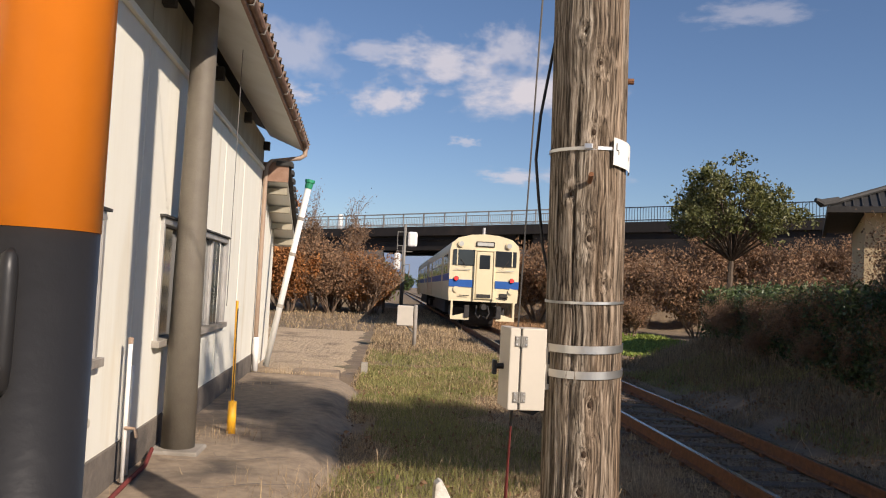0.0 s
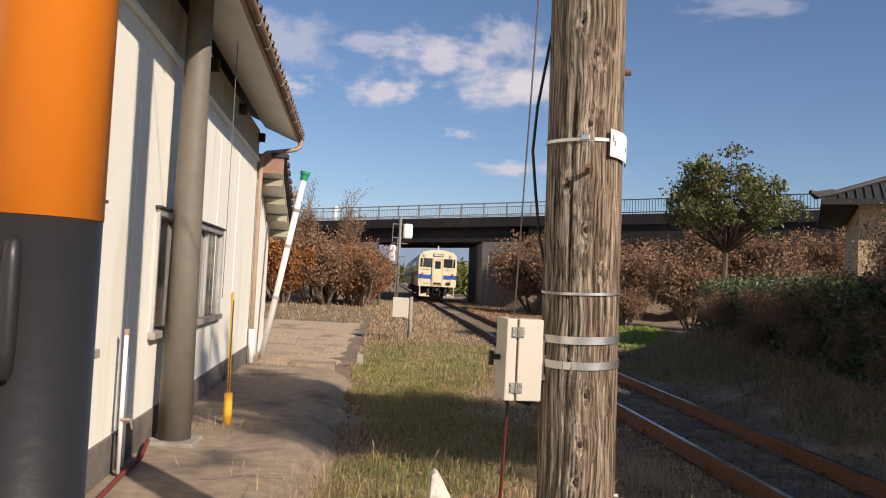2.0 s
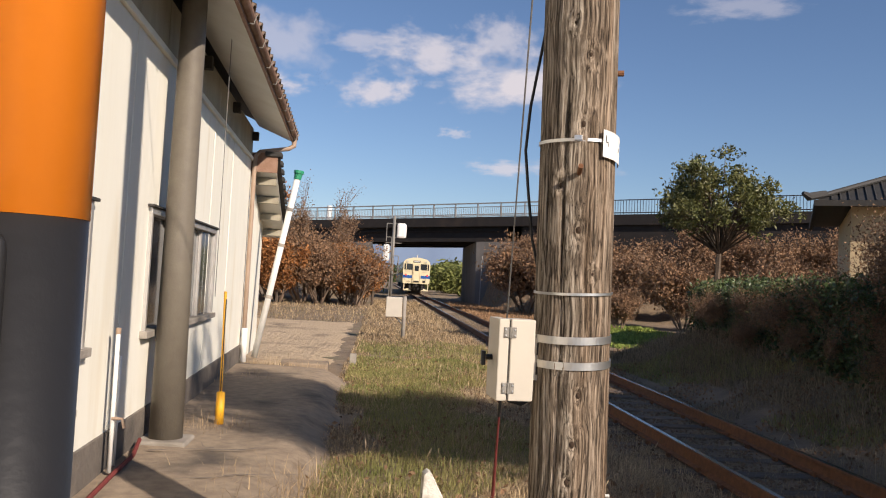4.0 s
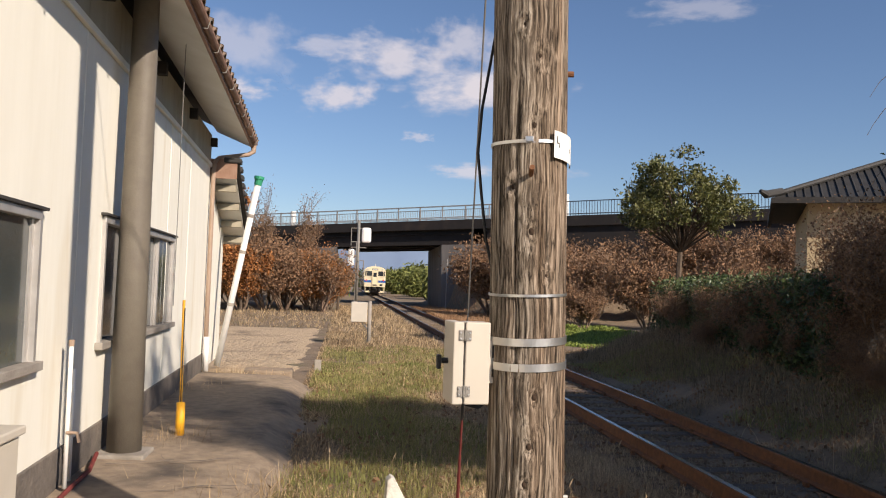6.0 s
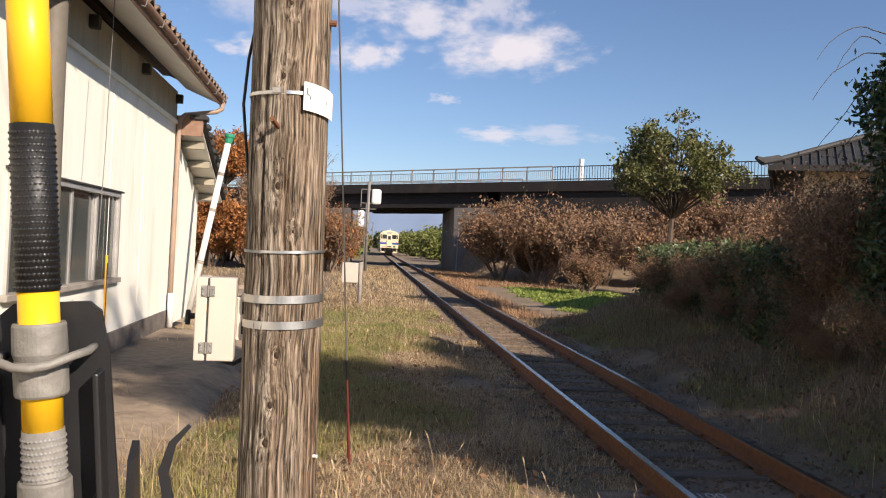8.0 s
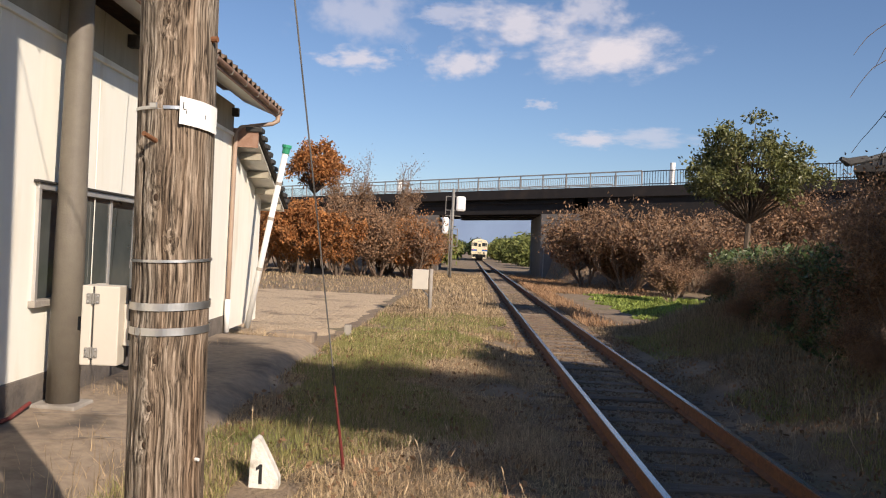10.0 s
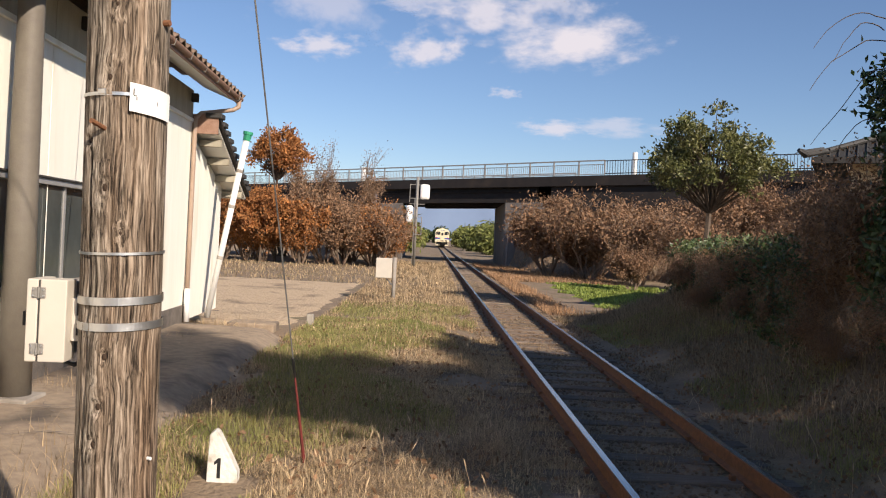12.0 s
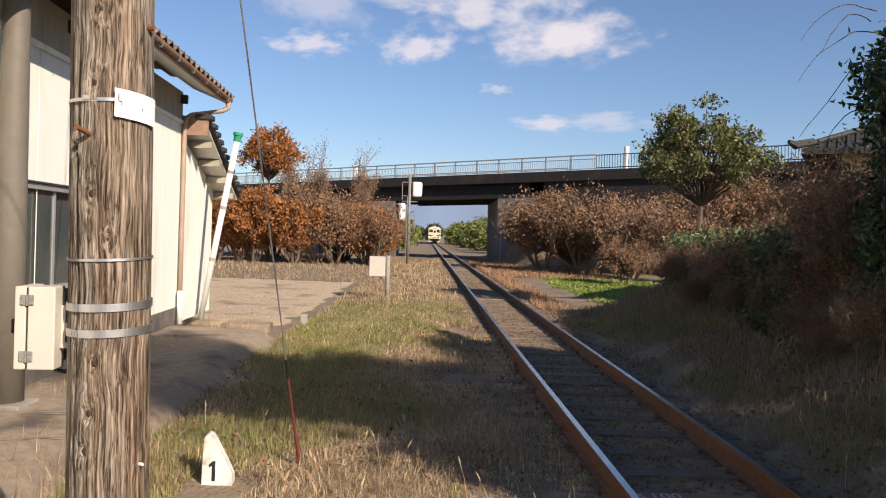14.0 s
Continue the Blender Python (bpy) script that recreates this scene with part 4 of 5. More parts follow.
        for s in (-1, 1):
            part("door_post", B(s * 0.39 - 0.03, s * 0.39 + 0.03, f - 0.07, 0.04, 1.12, 3.14, 0.015), M_CREAM, d)
        part("door_head", B(-0.42, 0.42, f - 0.07, 0.04, 3.1, 3.16, 0.015), M_CREAM, d)
        part("destination_box", B(-0.38, 0.38, f - 0.03, 0.06, 3.28, 3.50, 0.03), M_UNDER, car)
        part("destination_glass", B(-0.33, 0.33, f - 0.038, f - 0.02, 3.32, 3.46), M_LENS, car)
        part("coupler", T([(0, 0.1, 0.85), (0, -0.45, 0.85)], 0.12, 8), M_UNDER, car)
        part("brake_hose", T([(0.2, 0, 0.9), (0.25, -0.2, 0.6), (0.15, -0.2, 0.4), (0.05, 0, 0.45)], 0.03, 6), M_UNDER, car)
        part("brake_hose", T([(-0.25, 0, 0.9), (-0.3, -0.2, 0.55), (-0.18, -0.2, 0.4), (-0.1, 0, 0.5)], 0.03, 6), M_UNDER, car)
        part("destination_bars", B(0.66, 0.98, f - 0.02, 0.02, 1.18, 1.42, 0.01), M_UNDER, car)
        part("antenna", T([(0.05, 1.2, 3.75), (0.05, 1.2, 4.15)], 0.06, 8), M_ALU, car)
    return car


car_a = train_car("train_car", "cream diesel railcar with blue stripe and red tail lights", 0, True)
car_b = train_car("train_car", "cream diesel railcar with blue stripe, coupled ahead", 20.2, False)


# ---- road bridge ----
def along(a, s, z):
    p = BR_O + BR_U * a + BR_N * s
    return Vector((p.x, p.y, z))


br = thing("road_bridge", "dark steel girder road bridge over the railway", "bridge", BR_O.x, BR_O.y, 0.4)
br.matrix_world = pose(BR_O.x, BR_O.y, 0.55, 0, 1.2, math.degrees(math.atan2(BR_U.y, BR_U.x)))
# local frame: x along the bridge from its right end, y towards the far side is negative
part("deck", B(-40, 75, -8.2, 0, 5.75, 6.15, 0.03), M_PIER, br)
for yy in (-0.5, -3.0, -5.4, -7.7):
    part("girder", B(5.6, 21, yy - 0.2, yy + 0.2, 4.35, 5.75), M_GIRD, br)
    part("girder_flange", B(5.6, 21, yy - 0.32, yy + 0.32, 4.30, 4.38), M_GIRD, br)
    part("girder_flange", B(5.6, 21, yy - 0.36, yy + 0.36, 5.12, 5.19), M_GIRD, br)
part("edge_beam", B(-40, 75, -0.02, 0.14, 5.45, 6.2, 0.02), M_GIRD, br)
BR_INV = br.matrix_world.inverted()
for foot in (((5.4, 61.6), (9.5, 58.7), (9.5, 70.0), (5.4, 72.0)), ((-6.5, 70.0), (-2.7, 67.4), (-2.7, 77.5), (-6.5, 80.0))):
    part("abutment", P([tuple((BR_INV @ Vector((x, y, 2)))[:2]) for x, y in foot], "z", -1.5, 4.28), M_PIER, br)
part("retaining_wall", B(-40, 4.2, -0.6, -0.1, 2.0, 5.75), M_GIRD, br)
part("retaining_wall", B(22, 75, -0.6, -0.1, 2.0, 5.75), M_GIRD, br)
post_mesh = bpy.data.meshes.new("railing_post")
bm = B(-0.04, 0.04, -0.05, 0.05, 6.15, 7.28)
bm.to_mesh(post_mesh)
bm.free()
post_mesh.materials.append(M_RAILING)
bar_mesh = bpy.data.meshes.new("baluster")
bm = B(-0.012, 0.012, -0.012, 0.012, 6.28, 6.98)
bm.to_mesh(bar_mesh)
bm.free()
bar_mesh.materials.append(M_RAILING)
far_bars = bmesh.new()
for yy, x0, x1 in ((0.02, 0.0, 70.0), (-8.0, 6.0, 40.0)):
    rl = part("top_rail", B(x0, x1, yy - 0.05, yy + 0.05, 7.22, 7.31), M_RAILING, br)
    part("mid_rail", B(x0, x1, yy - 0.03, yy + 0.03, 6.96, 7.01), M_RAILING, rl)
    part("foot_rail", B(x0, x1, yy - 0.03, yy + 0.03, 6.26, 6.31), M_RAILING, rl)
    k = 0
    while x0 + k * 2.0 <= x1:
        share("railing_post", post_mesh, br, pose(x0 + k * 2.0, yy, 0))
        k += 1
    k = 0
    while x0 + k * 0.16 <= min(x1, 44):
        xx = x0 + k * 0.16
        if yy == 0.02 and k < 180:
            share("baluster", bar_mesh, br, pose(xx, yy, 0))
        else:
            box(far_bars, xx - 0.012, xx + 0.012, yy - 0.012, yy + 0.012, 6.28, 6.98)
        k += 1
# upright bar fence on the approach
for z in (6.3, 7.2):
    part("fence_rail", B(-40, 0, -0.03, 0.03, z, z + 0.06), M_GIRD, br)
for k in range(200):
    box(far_bars, -0.2 * k - 0.2, -0.2 * k - 0.17, -0.015, 0.015, 6.2, 7.22)
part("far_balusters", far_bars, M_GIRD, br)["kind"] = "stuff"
for x, y, h in ((-0.4, -4.6, 2.2), (30.0, -9, 2.4)):
    q = br.matrix_world @ Vector((x, y, 6.15))
    k = thing("white_road_post", "white round road post on the bridge", "post", q.x, q.y, q.z)
    part("shaft", T([(0, 0, 0), (0, 0, h)], 0.2 if x < 0 else 0.28, 12), M_WHITE, k)
q = br.matrix_world @ Vector((-8.2, -2.0, 6.15))
cone = thing("traffic_cone", "red traffic cone on the bridge road", "traffic cone", q.x, q.y, q.z)
part("cone", T([(0, 0, 0.03), (0, 0, 1.0)], [0.24, 0.05], 14), M_REDPL, cone)
part("base", B(-0.28, 0.28, -0.28, 0.28, 0, 0.04), M_REDPL, cone)


# ---- house ----
hs = thing("tiled_house", "beige plastered house with dark tiled hipped roof", "house", 9.2, 19.8, 0, -28)
part("wall", B(0.9, 10.1, 0.6, 7.2, 0.0, 4.02), M_BEIGE, hs)
hx0, hx1, hy0, hy1, hz = 0.0, 11.0, 0.0, 8.0, 4.1
bm = bmesh.new()
c = [bm.verts.new(v) for v in ((hx0, hy0, hz), (hx1, hy0, hz), (hx1, hy1, hz), (hx0, hy1, hz), (hx0 + 4, 4, hz + 1.7), (hx1 - 4, 4, hz + 1.7))]
for f in ((0, 1, 5, 4), (1, 2, 5), (2, 3, 4, 5), (3, 0, 4), (3, 2, 1, 0)):
    bm.faces.new([c[i] for i in f])
part("roof", bm, M_DKTILE, hs)
part("eave_board", B(0.0, 11, 0.0, 0.1, 3.97, 4.12), M_UNDER, hs)
part("eave_board", B(0.0, 0.1, 0.1, 8, 3.97, 4.12), M_UNDER, hs)
part("hip_tiles", T([(-0.12, -0.12, 4.22), (0.3, 0.3, 4.3), (4.0, 4.0, 5.88)], [0.06, 0.07, 0.08], 8), M_DKTILE, hs)
part("ridge_tiles", T([(3.9, 4, 5.88), (7.1, 4, 5.88)], 0.13, 8), M_DKTILE, hs)
tb = bmesh.new()
for k in range(52):
    f0 = 0.2 + k * 0.205
    top = min(4.0, f0, 11 - f0)
    if top > 0.2:
        tube(tb, [(f0, 0, 4.12), (f0, top, 4.12 + 1.7 * top / 4)], 0.02, 6)
for k in range(37):
    f0 = 0.2 + k * 0.205
    top = min(4.0, f0, 8 - f0)
    if top > 0.2:
        tube(tb, [(0, f0, 4.12), (top, f0, 4.12 + 1.7 * top / 4)], 0.02, 6)
part("tile_rows", tb, M_DKTILE, hs)["kind"] = "stuff"
part("canopy", P([(0.05, 2.72), (0.6, 2.92), (0.6, 3.0), (0.05, 2.79)], "x", 2.2, 5.4), M_DKTILE, hs, "small tiled hood over the window")
part("window", B(2.6, 5.0, 0.57, 0.63, 1.3, 2.6), M_WGLASS, hs)
part("corner_tile", T([(-0.28, -0.28, 4.26), (-0.14, -0.14, 4.18), (0.25, 0.25, 4.30)], [0.05, 0.11, 0.10], 8), M_DKTILE, hs, "upturned end tile")


# ---- vegetation ----
def grow(seed, height, spread, trunk_r, forks=4, levels=4, up=0.55, start=0.3, stems=1, wob=0.25):
    """Branches as (p, q, r0, r1) and the twig ends."""
    r = random.Random(seed)
    segs, tips = [], []

    def go(p, d, ln, rad, lv):
        n = 3
        q = p
        for i in range(n):
            d2 = (d + Vector((r.uniform(-wob, wob), r.uniform(-wob, wob), r.uniform(-wob, wob) + 0.05))).normalized()
            e = q + d2 * ln / n
            ra, rb = rad * (1 - 0.25 * i / n), rad * (1 - 0.25 * (i + 1) / n)
            segs.append((q, e, ra, rb))
            if lv >= levels - 1:
                tips.append(e)
            q, d = e, d2
            if lv < levels and (i > 0 or lv > 0):
                for _ in range(r.randint(1, 2) if lv else forks):
                    a = r.uniform(0, 2 * math.pi)
                    side = Vector((math.cos(a), math.sin(a), up * r.uniform(0.3, 1.6))).normalized()
                    go(q, (d * 0.45 + side * spread).normalized(), ln * r.uniform(0.5, 0.75), rb * 0.6, lv + 1)

    for s in range(stems):
        a = r.uniform(0, 6.28)
        lean = 0.0 if stems == 1 else 0.5
        go(Vector((math.cos(a) * 0.1 * (stems > 1), math.sin(a) * 0.1 * (stems > 1), -0.05)), Vector((math.cos(a) * lean, math.sin(a) * lean, 1)).normalized(), height * (start if stems == 1 else r.uniform(0.35, 0.55)), trunk_r, 0)
    return segs, tips


def branch_mesh(name, segs, material, n=4, min_r=0.0):
    vs, fs = [], []
    for p, q, a, b in segs:
        a, b = max(a, min_r), max(b, min_r * 0.7)
        d = (q - p).normalized()
        u = d.orthogonal().normalized()
        w = d.cross(u)
        k0 = len(vs)
        for c, rad in ((p, a), (q, b)):
            for k in range(n):
                t = 2 * math.pi * k / n
                vs.append(tuple(c + (u * math.cos(t) + w * math.sin(t)) * rad))
        for k in range(n):
            fs.append((k0 + k, k0 + (k + 1) % n, k0 + n + (k + 1) % n, k0 + n + k))
    me = bpy.data.meshes.new(name)
    me.from_pydata(vs, [], fs)
    me.materials.append(material)
    return me


def leaf_mesh(name, pts, per, size, scatter, material, seed=0, droop=0.0, aspect=0.5):
    """Folded leaves of two triangles each side of a midrib, scattered round the twig ends."""
    r = np.random.RandomState(seed)
    c = np.repeat(np.array([tuple(p) for p in pts], float), per, axis=0)
    n = len(c)
    c = c + r.normal(0, scatter, (n, 3))
    d = r.normal(0, 1, (n, 3))
    d[:, 2] -= droop
    d /= np.linalg.norm(d, axis=1, keepdims=True)
    u = np.cross(d, r.normal(0, 1, (n, 3)))
    u /= np.linalg.norm(u, axis=1, keepdims=True)
    nn = np.cross(d, u)
    L = size * r.uniform(0.6, 1.3, (n, 1))
    W = L * aspect * 0.5
    v = np.stack([c, c + d * L * 0.5 + u * W + nn * W * 0.35, c + d * L, c + d * L * 0.5 - u * W + nn * W * 0.35], 1).reshape(-1, 3)
    i = np.arange(n)[:, None] * 4
    f = np.concatenate([i + np.array([[0, 1, 2]]), i + np.array([[0, 2, 3]])], 1).reshape(-1, 3)
    me = bpy.data.meshes.new(name)
    me.from_pydata(v.tolist(), [], f.tolist())
    me.materials.append(material)
    return me


def plant(name, label, category, x, y, z, meshes, rz=0, scale=1.0, group=""):
    ob = thing(name, label, category, x, y, z, rz, group)
    ob.scale = (scale, scale, scale)
    for nm, me in meshes:
        o = new(nm, me)
        o.parent = ob
    return ob


def cloud_points(r, n, rx, ry, rz, hollow=0.4):
    pts = []
    while len(pts) < n:
        p = Vector((r.uniform(-1, 1), r.uniform(-1, 1), r.uniform(-1, 1)))
        if hollow < p.length < 1:
            q = p.length
            bump = 0.78 + 0.3 * noise.noise(p.normalized() * 2.2 + Vector((n, 0, 0)))
            if q < bump:
                pts.append(Vector((p.x * rx, p.y * ry, p.z * rz)))
    return pts


# evergreen tree on the bank
segs, tips = grow(21, 3.2, 1.1, 0.10, forks=4, levels=4, up=0.9, start=0.52, wob=0.28)
top = max(t.z for t in tips)
tree_br = branch_mesh("trunk", segs, M_BARK, 6, 0.006)
thin_lf = leaf_mesh("crown", tips, 10, 0.14, 0.10, M_LEAFGR, 4)


def clumped_tree(seed, rx, rz, zc, n):
    """Limbs and leaf clumps of a round open crown."""
    r = random.Random(seed)
    sg_ = [(Vector((0, 0, -0.3)), Vector((0.05, 0, 0.5)), 0.085, 0.075), (Vector((0.05, 0, 0.5)), Vector((0.14, 0, zc - rz * 0.95)), 0.075, 0.065)]
    fork = Vector((0.14, 0, zc - rz * 0.95))
    pts_ = []
    for k in range(n):
        a, u = r.uniform(0, 2 * math.pi), r.uniform(-0.75, 1.0)
        q = math.sqrt(max(0.0, 1 - u * u))
        f = r.uniform(0.55, 1.0) * (0.82 + 0.3 * noise.noise((math.cos(a) * 1.5, math.sin(a) * 1.5, u * 1.5 + seed)))
        c = Vector((math.cos(a) * q * rx * f, math.sin(a) * q * rx * f, zc + u * rz * f))
        mid = fork.lerp(c, 0.5) + Vector((r.uniform(-0.12, 0.12), r.uniform(-0.12, 0.12), r.uniform(-0.05, 0.15)))
        sg_ += [(fork, mid, 0.03, 0.018), (mid, c, 0.018, 0.006)]
        for _ in range(16):
            d = Vector((r.gauss(0, 1), r.gauss(0, 1), r.gauss(0, 0.7))) * 0.14
            pts_.append(c + d)
    return sg_, pts_


csg, cpt = clumped_tree(3, 1.75, 1.42, 2.98, 105)
plant("evergreen_tree", "small round evergreen tree with glossy leaves on the bank", "tree", 6.65, 19.8, 0.95,
      [("trunk", branch_mesh("trunk", csg, M_BARK, 6, 0.006)), ("crown", leaf_mesh("crown", cpt, 9, 0.105, 0.05, M_LEAFGR, 31))], 40)

# brown thicket bushes, four kinds
bush_kinds = []
for k in range(4):
    s1, t1 = grow(40 + k, 3.2, 1.0, 0.045, forks=3, levels=3, up=0.9, stems=9, wob=0.33)
    lf = M_LEAFBR if k != 1 else M_LEAFOR
    bush_kinds.append((branch_mesh("twig_mass", [g for i, g in enumerate(s1) if g[2] > 0.013 or i % 2], M_TWIG, 3, 0.010), leaf_mesh("foliage", t1[::2], (4, 6, 3, 5)[k], 0.145, 0.13, lf, 50 + k), max(t.z for t in t1)))
rnd = random.Random(3)


def bush(x, y, h, kind, label, group):
    br_, lf_, hh = bush_kinds[kind]
    plant("bush", label, "bush", x, y, ground_z(x, y) - 0.05, [("twig_mass", br_), ("foliage", lf_)], rnd.uniform(0, 360), h / hh, group)


LBR = "brown leafless thicket bush with a few dry leaves"
LOR = "bush with orange brown autumn leaves"
for k in range(25):
    a = -27 + 32 * k / 24
    s = rnd.uniform(-11, -4.5)
    p = BR_O + BR_U * a + BR_N * s
    if p.x < 7.2:
        continue
    bush(p.x, p.y, rnd.choice((2.0, 2.6, 3.4, 4.2, 4.8)), rnd.choice((0, 2, 3, 0)), LBR, "thicket on the right embankment")
for x, y, h in ((6.6, 46, 4.8), (8.6, 44, 5.2), (10.6, 41, 4.4), (12.5, 37, 4.0), (15, 34, 4.0), (8.5, 34, 2.2), (11.5, 31, 2.4), (14, 28, 3.0), (10.5, 27, 1.8), (17, 30, 3.5), (13, 24.5, 2.5)):
    bush(x, y, h, rnd.choice((0, 2, 3)), LBR, "thicket on the right embankment")
for k in range(26):
    x = -21 + 18.6 * rnd.random()
    y = rnd.uniform(46.5, 60)
    if x > -4.2 and y > 52:
        y = 50
    kind = 1 if rnd.random() < (0.5 if x < -7.5 else 0.12) else rnd.choice((0, 3, 2))
    bush(x, y, rnd.uniform(3.0, 4.9), kind, LOR if kind == 1 else LBR, "thicket beyond the field")
for x, y, h in ((-9.8, 46.5, 3.6), (-7.6, 46, 3.4), (-5.3, 46.5, 4.2), (-3.4, 47, 3.6), (-2.9, 49.5, 2.8), (-12, 46, 4.0), (-14.5, 46, 4.0), (-6.4, 47, 5.0)):
    bush(x, y, h, 1 if x < -7 or x > -3.6 else 0, LOR, "thicket beyond the field")
# round autumn trees
for seed, x, y, rx, rz, zc, n in ((12, -9.25, 47.0, 2.1, 1.7, 6.3, 80), (17, -9.9, 45.8, 2.6, 1.7, 2.9, 90), (23, -7.6, 45.6, 2.0, 1.4, 2.4, 60)):
    asg, apt = clumped_tree(seed, rx, rz, zc, n)
    plant("autumn_tree", "rounded tree with orange brown autumn leaves", "tree", x, y, -0.2,
          [("trunk", branch_mesh("trunk", asg, M_BARK, 5, 0.012)), ("crown", leaf_mesh("crown", apt, 5, 0.20, 0.13, M_LEAFOR, seed))], seed * 20)
s3, t3 = grow(91, 6.5, 0.7, 0.08, forks=3, levels=4, up=1.6, start=0.5, wob=0.2)
bare_b, bare_l = branch_mesh("trunk", s3, M_TWIG, 4, 0.012), leaf_mesh("crown", t3, 2, 0.13, 0.2, M_LEAFBR, 10)
h3 = max(t.z for t in t3)
for x, y, h in ((-6.9, 55, 8.0), (-4.9, 58, 8.0), (-8.4, 52, 7.6)):
    plant("bare_tree", "slender tree nearly bare with sparse orange leaves", "tree", x, y, 0, [("trunk", bare_b), ("crown", bare_l)], x * 40, h / h3)

# bamboo and woods beyond the bridge
r2 = random.Random(8)
bam = []
for k in range(3):
    pts = cloud_points(r2, 700, 3.2, 3.0, 2.6, 0.3)
    bam.append(leaf_mesh("foliage", [p + Vector((0, 0, 2.2)) for p in pts], 6, 0.85, 0.35, M_LEAFBAM, 60 + k, 0.8, 0.3))
for k in range(34):
    side = -1 if k % 3 == 0 else 1
    y = 95 + 9 * (k // 2)
    x = 1.866 + side * r2.uniform(5.6, 7.0) + side * (k % 5) * 2.8
    plant("bamboo_clump", "yellow green bamboo clump beyond the bridge", "bamboo", x, y, -0.3, [("foliage", bam[k % 3])], r2.uniform(0, 360), r2.uniform(0.9, 1.2), "bamboo beyond the bridge")
dkw = [leaf_mesh("foliage", [p + Vector((0, 0, 3.6)) for p in cloud_points(r2, 500, 4.5, 4.5, 4.2, 0.3)], 8, 1.2, 0.5, M_LEAFIVY, 70)]
for k in range(16):
    plant("distant_tree", "dark evergreen tree far behind the bridge", "tree", -60 + 9 * k + r2.uniform(-3, 3), 330 + r2.uniform(0, 40), -0.5, [("crown", dkw[0])], k * 50, r2.uniform(0.7, 1.1), "far woods")

# hedge, ivy tree and vines on the right bank
pts = []
while len(pts) < 5200:
    f = random.random()
    y = 9.5 + 8.5 * f
    x = 5.0 + 0.12 * (y - 9.5) + random.uniform(-0.75, 0.75)
    hgt = 1.75 + 0.12 * noise.noise((y * 0.8, x, 0))
    z = 0.5 + random.random() * (hgt - 0.5)
    if abs(x - 5.0 - 0.12 * (y - 9.5)) > 0.55 or z > hgt - 0.3 or y > 17.3:
        pts.append(Vector((x, y, z)))
hd = thing("hedge", "dense dark clipped evergreen hedge on the bank", "hedge", 0, 0, 0)
o = new("foliage", leaf_mesh("foliage", pts, 9, 0.085, 0.07, M_LEAFIVY, 12))
o.parent = hd
# solid dark block that stands in for the shade between the leaves
part("core", P([(4.7, 9.6), (5.5, 9.6), (6.4, 17.6), (5.6, 17.6)], "z", 0.3, 1.5), M_UNDER, hd, "solid dark filling for the shade inside the hedge")


def ivy_tree(x, y, h, rad, seed, full):
    rr = random.Random(seed)
    iv = thing("ivy_tree", "tall tree thickly covered with dark green ivy", "tree", x, y, ground_z(x, y))
    sg_, tp_ = grow(seed, h * 0.7, 0.5, 0.13, forks=3, levels=3, up=1.2, start=0.6, wob=0.2)
    o1 = new("trunk", branch_mesh("trunk", sg_, M_BARK, 6, 0.01))
    o1.parent = iv
    pts_ = []
    while len(pts_) < full:
        z = rr.random() ** 0.8 * h
        a = rr.uniform(0, 2 * math.pi)
        q = rad * (0.75 + 0.35 * noise.noise((math.cos(a) * 1.3, math.sin(a) * 1.3, z * 0.9 + seed))) * (1.0 if z < h * 0.8 else 1.0 - (z - h * 0.8) / (h * 0.2) * 0.8)
        q *= rr.uniform(0.65, 1.05)
        pts_.append(Vector((q * math.cos(a), q * math.sin(a), z)))
    o2 = new("foliage", leaf_mesh("foliage", pts_, 9, 0.10, 0.10, M_LEAFIVY, seed))
    o2.parent = iv
    return iv


ivy_tree(5.05, 7.6, 3.4, 0.95, 5, 2600)
ivy_tree(5.6, 5.6, 4.0, 1.2, 6, 1800)
# red-brown vines and bare shoots
sv, tv = grow(33, 3.0, 1.2, 0.02, forks=3, levels=3, up=0.8, stems=6, wob=0.4)
hv = max(t.z for t in tv)
vine_b, vine_l = branch_mesh("stem_tangle", sv[::2], M_TWIG, 3, 0.005), leaf_mesh("foliage", tv, 3, 0.065, 0.12, M_LEAFBR, 14)
for x, y, h in ((4.75, 8.6, 2.2), (4.9, 9.4, 2.0), (5.2, 10.4, 2.1), (4.6, 9.2, 1.2), (4.8, 11.2, 1.3), (4.7, 12.6, 1.1), (4.9, 14.0, 1.1), (4.5, 8.0, 1.0), (4.4, 10.4, 0.8), (6.8, 18.2, 1.3), (7.6, 17.2, 1.2), (6.4, 15.6, 1.3), (8.6, 17.0, 1.1), (9.6, 18.4, 1.3), (4.3, 7.4, 1.1), (4.5, 9.8, 1.3), (4.25, 9.0, 0.9), (4.6, 12.0, 1.3), (4.35, 11.4, 0.8), (4.7, 15.2, 1.1), (4.4, 13.4, 0.8), (4.2, 8.4, 0.6), (5.0, 8.3, 2.6), (5.1, 6.9, 2.4)):
    plant("vine_bush", "tangled reddish brown vines on the shaded bank", "bush", x, y, ground_z(x, y), [("stem_tangle", vine_b), ("foliage", vine_l)], x * 500, h / hv, "vines on the bank")
shoots = thing("ivy_shoots", "bare curling shoots reaching out of the ivy", "vine")
shoot = random.Random(19)
